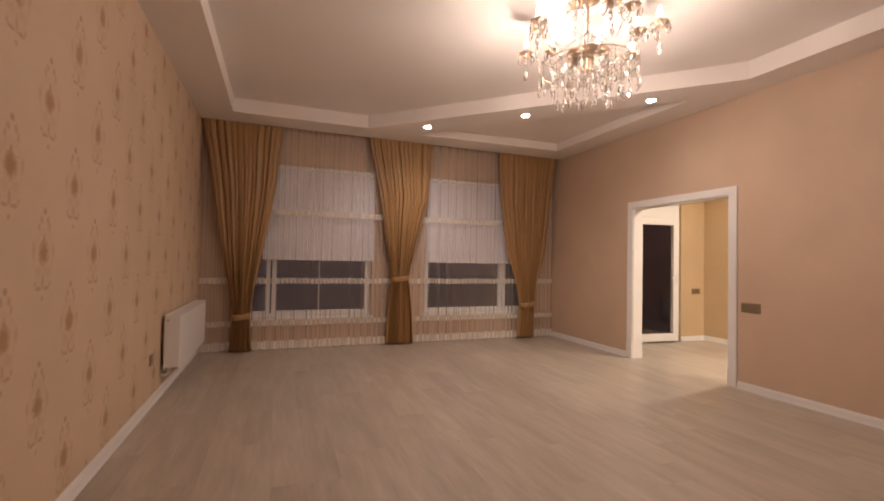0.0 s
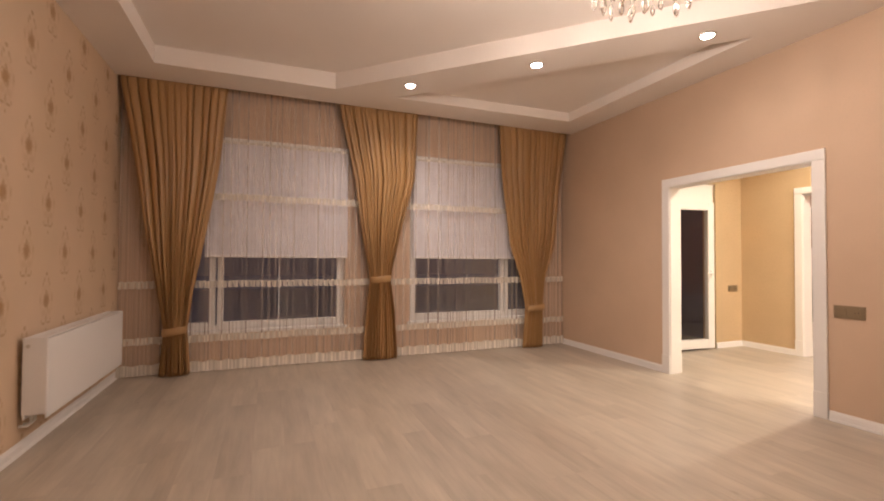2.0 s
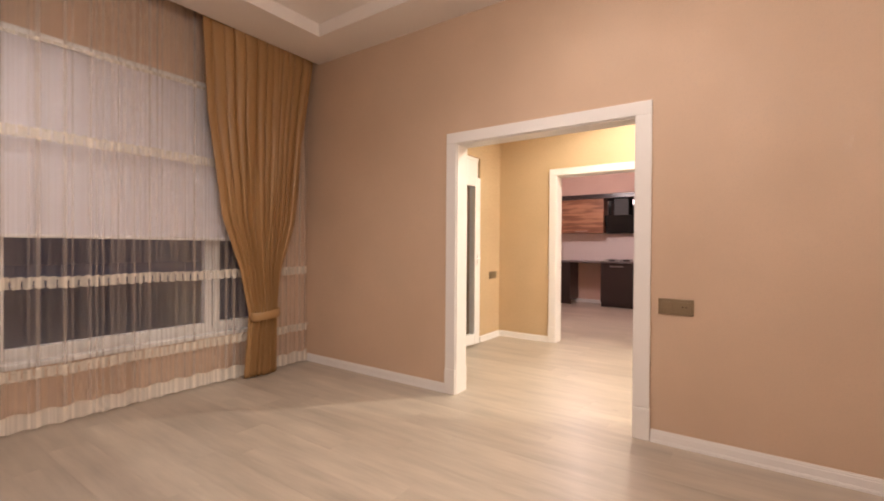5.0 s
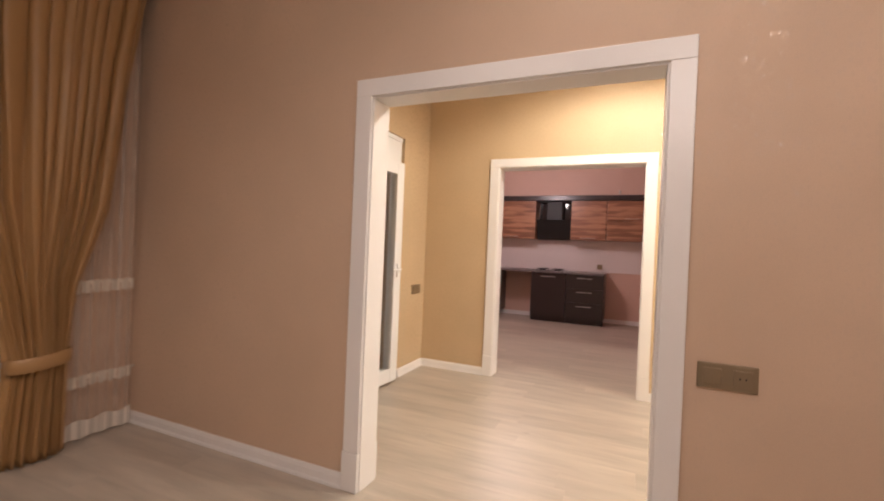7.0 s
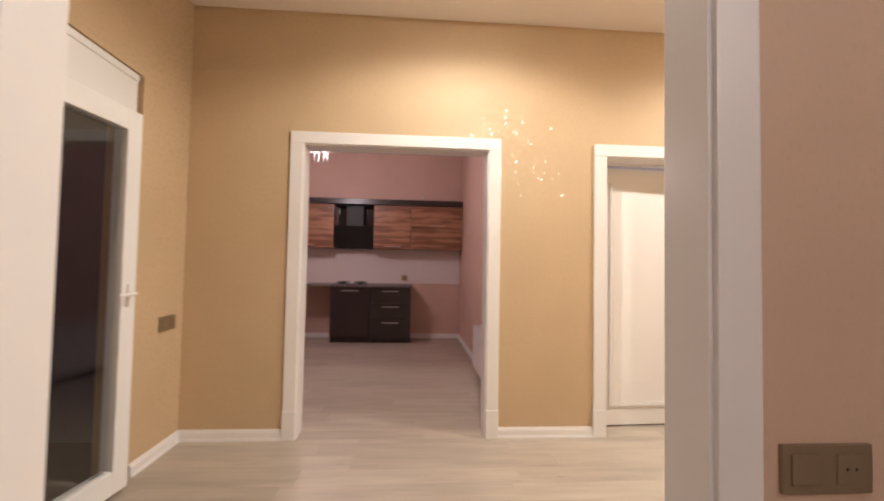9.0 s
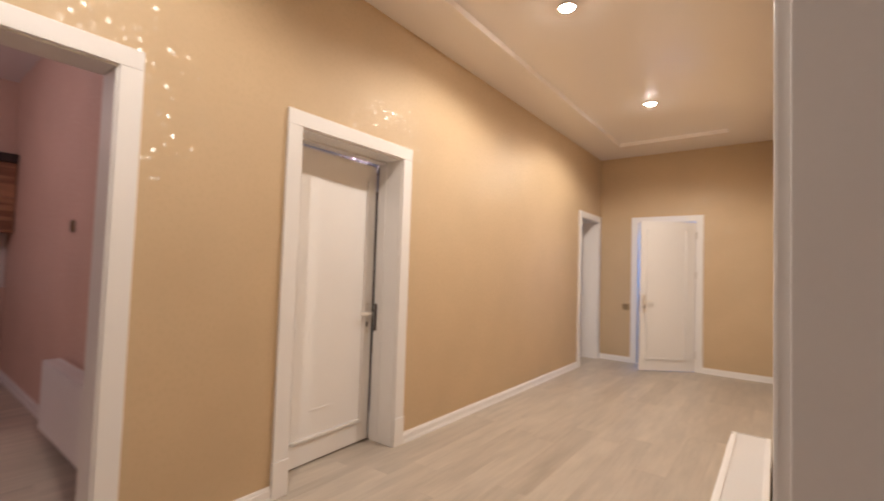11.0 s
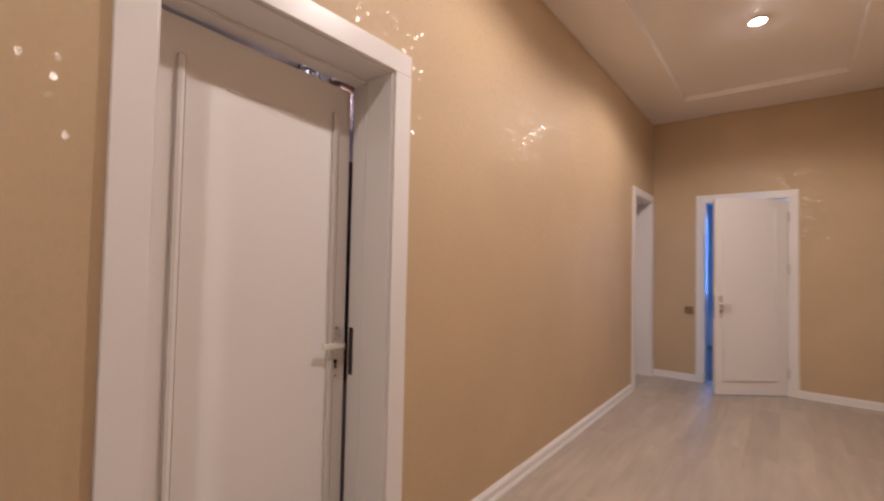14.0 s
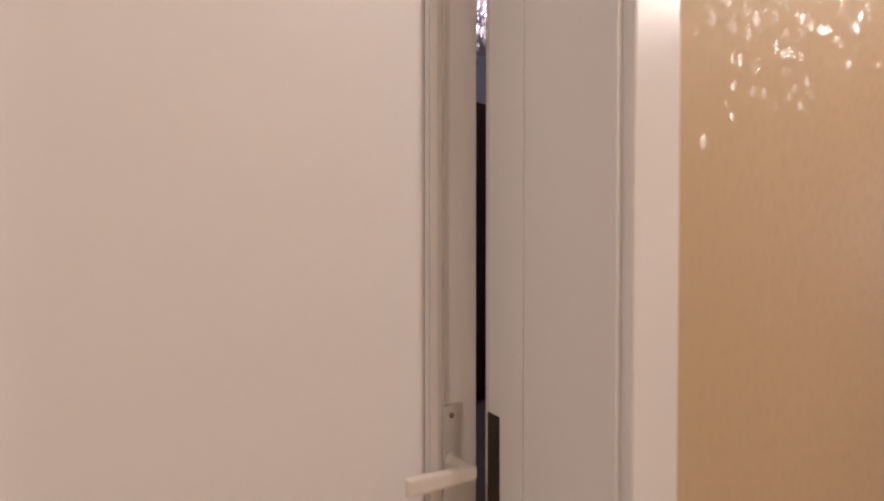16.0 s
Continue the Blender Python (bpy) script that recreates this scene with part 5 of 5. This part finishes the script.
wall_cabinet(KY0 + 0.006, 4.085, 1.50, 2.215, "walnut wall cabinet with a lift door", 0.355)
wall_cabinet(4.09, 4.70, 1.50, 2.215, "walnut striped wall cabinet")
wall_cabinet(5.345, 6.24, 1.50, 2.215, "walnut striped wall cabinet")
wall_cabinet(6.245, 7.14, 1.50, 2.215, "walnut striped wall cabinet")
tagged(mesh_object("cabinet_cornice", boxed(11.235, KX1 - 0.004, KY0 + 0.006, 7.20, 2.22, 2.31, bevel=0.004), ANTHRACITE), "dark cornice board above the wall cabinets", "cornice")
stub = tube(bmesh.new(), [(KX1 - 0.002, 3.90, 2.42), (KX1 - 0.05, 3.90, 2.42), (KX1 - 0.06, 3.90, 2.40), (KX1 - 0.06, 3.90, 2.36)], 0.016, 10)
tagged(mesh_object("gas_pipe", stub, STEEL), "short capped gas pipe above the wall cabinet", "pipe")
hood = thing("cooker_hood", (11.4, 5.02, 1.5), "black glass cooker hood between the wall cabinets", "cooker hood")
bm = bmesh.new()
prof = [(-0.16, 0.36), (0.0, 0.36), (0.10, 0.02), (0.02, -0.01)]
vs0 = [bm.verts.new((x, -0.31, z)) for x, z in prof]
vs1 = [bm.verts.new((x, 0.31, z)) for x, z in prof]
bm.faces.new(vs0)
bm.faces.new(vs1[::-1])
for k in range(4):
    bm.faces.new((vs0[k], vs0[(k + 1) % 4], vs1[(k + 1) % 4], vs1[k]))
bmesh.ops.recalc_face_normals(bm, faces=bm.faces)
part("glass_front", bm, BLACK_GLASS, hood, "slanting black glass front")
part("hood_body", boxed(0.02, 0.18, -0.30, 0.30, 0.03, 0.36, bevel=0.004), BLACK_IRON, hood)
part("chimney", boxed(-0.04, 0.17, -0.14, 0.14, 0.36, 0.71, bevel=0.004), BLACK_IRON, hood)
part("back_board", boxed(0.165, 0.19, -0.31, 0.31, 0.36, 0.71), BLACK_GLASS, hood)
hob = thing("gas_hob", (11.28, 5.04, 0.922), "black glass gas hob set on the worktop", "hob")
part("hob_glass", boxed(-0.24, 0.24, -0.28, 0.28, 0.0, 0.008, bevel=0.003), BLACK_GLASS, hob)
for dx in (-0.11, 0.12):
    for dy in (-0.14, 0.14):
        bm = bmesh.new()
        box(bm, dx - 0.09, dx + 0.09, dy - 0.006, dy + 0.006, 0.022, 0.034)
        box(bm, dx - 0.006, dx + 0.006, dy - 0.09, dy - 0.007, 0.022, 0.034)
        box(bm, dx - 0.006, dx + 0.006, dy + 0.007, dy + 0.09, 0.022, 0.034)
        for ex, ey in ((-0.085, 0), (0.085, 0), (0, -0.085), (0, 0.085)):
            box(bm, dx + ex - 0.005, dx + ex + 0.005, dy + ey - 0.005, dy + ey + 0.005, 0.008, 0.022)
        part("pan_support", bm, BLACK_IRON, hob)
        part("burner", lathe(bmesh.new(), [(0.035, 0.008), (0.035, 0.016), (0.025, 0.021)], 16, (dx, dy, 0)), BLACK_IRON, hob)
sink = thing("kitchen_tap", (11.42, 6.25, 0.922), "chrome swan-neck tap on the worktop", "tap")
part("tap_base", lathe(bmesh.new(), [(0.026, 0.0), (0.026, 0.03), (0.015, 0.05)], 16), STEEL, sink)
arc = [(0, 0, 0.04), (0, 0, 0.2)] + [(-0.085 + 0.085 * math.cos(a), 0, 0.2 + 0.085 * math.sin(a)) for a in [math.pi * k / 10 for k in range(1, 11)]] + [(-0.17, 0, 0.16)]
part("spout", tube(bmesh.new(), arc, 0.011, 10), STEEL, sink, smooth=True)
part("lever", tube(bmesh.new(), [(0, 0.02, 0.045), (0, 0.06, 0.07)], 0.006, 8), STEEL, sink)

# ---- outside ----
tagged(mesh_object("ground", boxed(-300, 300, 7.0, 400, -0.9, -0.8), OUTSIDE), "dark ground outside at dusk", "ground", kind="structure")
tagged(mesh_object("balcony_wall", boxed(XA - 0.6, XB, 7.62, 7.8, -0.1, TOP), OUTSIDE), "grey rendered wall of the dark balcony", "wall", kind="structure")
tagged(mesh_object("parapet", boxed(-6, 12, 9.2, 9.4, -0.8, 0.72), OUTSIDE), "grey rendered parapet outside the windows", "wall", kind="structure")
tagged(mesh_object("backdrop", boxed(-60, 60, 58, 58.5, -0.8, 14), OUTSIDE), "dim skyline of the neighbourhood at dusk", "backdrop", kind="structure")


# ---- floors with their planks ----
def plank_mesh(w, l, cache={}):
    key = (round(w, 3), round(l, 3))
    if key not in cache:
        bm = boxed(-w / 2, w / 2, -l / 2, l / 2, -0.008, 0.0)
        for v in bm.verts:
            if v.co.z > -0.004:
                v.co.x -= math.copysign(0.00015, v.co.x)
                v.co.y -= math.copysign(0.00015, v.co.y)
        me = bpy.data.meshes.new("plank")
        bm.normal_update()
        bm.to_mesh(me)
        bm.free()
        me.materials.append(PLANK)
        cache[key] = me
    return cache[key]


def planked_floor(name, x0, x1, y0, y1, seed, label, width=0.192, length=1.285):
    rnd = random.Random(seed)
    floor = tagged(mesh_object(name, boxed(x0, x1, y0, y1, -0.12, -0.0075), UNDERLAY), label, "floor", kind="structure")
    x = x0
    while x < x1 - 0.002:
        w = min(width, x1 - x)
        y = y0 - rnd.uniform(0.05, 0.9) * length
        while y < y1:
            a, b = max(y, y0), min(y + length, y1)
            if b - a > 0.01 and w > 0.01:
                ob = new("plank", plank_mesh(w - 0.0002, b - a - 0.0002))
                ob.parent = floor
                ob.location = (x + w / 2, (a + b) / 2, 0)
            y += length
        x += width
    return floor


FLOOR = "pale grey-oak laminate planks laid lengthwise"
planked_floor("floor_living", XW, XE, YS, YN, 21, FLOOR)
planked_floor("floor_doorway", XE, XA, OP[0], OP[1], 22, FLOOR)
planked_floor("floor_hall", XA, XB, HS, HN, 23, FLOOR)
planked_floor("floor_kitchen_doorway", XB, XBB, KIT[0], KIT[1], 24, FLOOR)
planked_floor("floor_kitchen", XBB, KX1, KY0, KY1, 25, FLOOR)
planked_floor("floor_bedroom_doorway", XB, XBR, D1[0], D1[1], 26, FLOOR)
planked_floor("floor_far_doorway", XB, XBR, D2[0], D2[1], 27, FLOOR)
planked_floor("floor_end_doorway", DE[0], DE[1], HS - 0.16, HS, 28, FLOOR)
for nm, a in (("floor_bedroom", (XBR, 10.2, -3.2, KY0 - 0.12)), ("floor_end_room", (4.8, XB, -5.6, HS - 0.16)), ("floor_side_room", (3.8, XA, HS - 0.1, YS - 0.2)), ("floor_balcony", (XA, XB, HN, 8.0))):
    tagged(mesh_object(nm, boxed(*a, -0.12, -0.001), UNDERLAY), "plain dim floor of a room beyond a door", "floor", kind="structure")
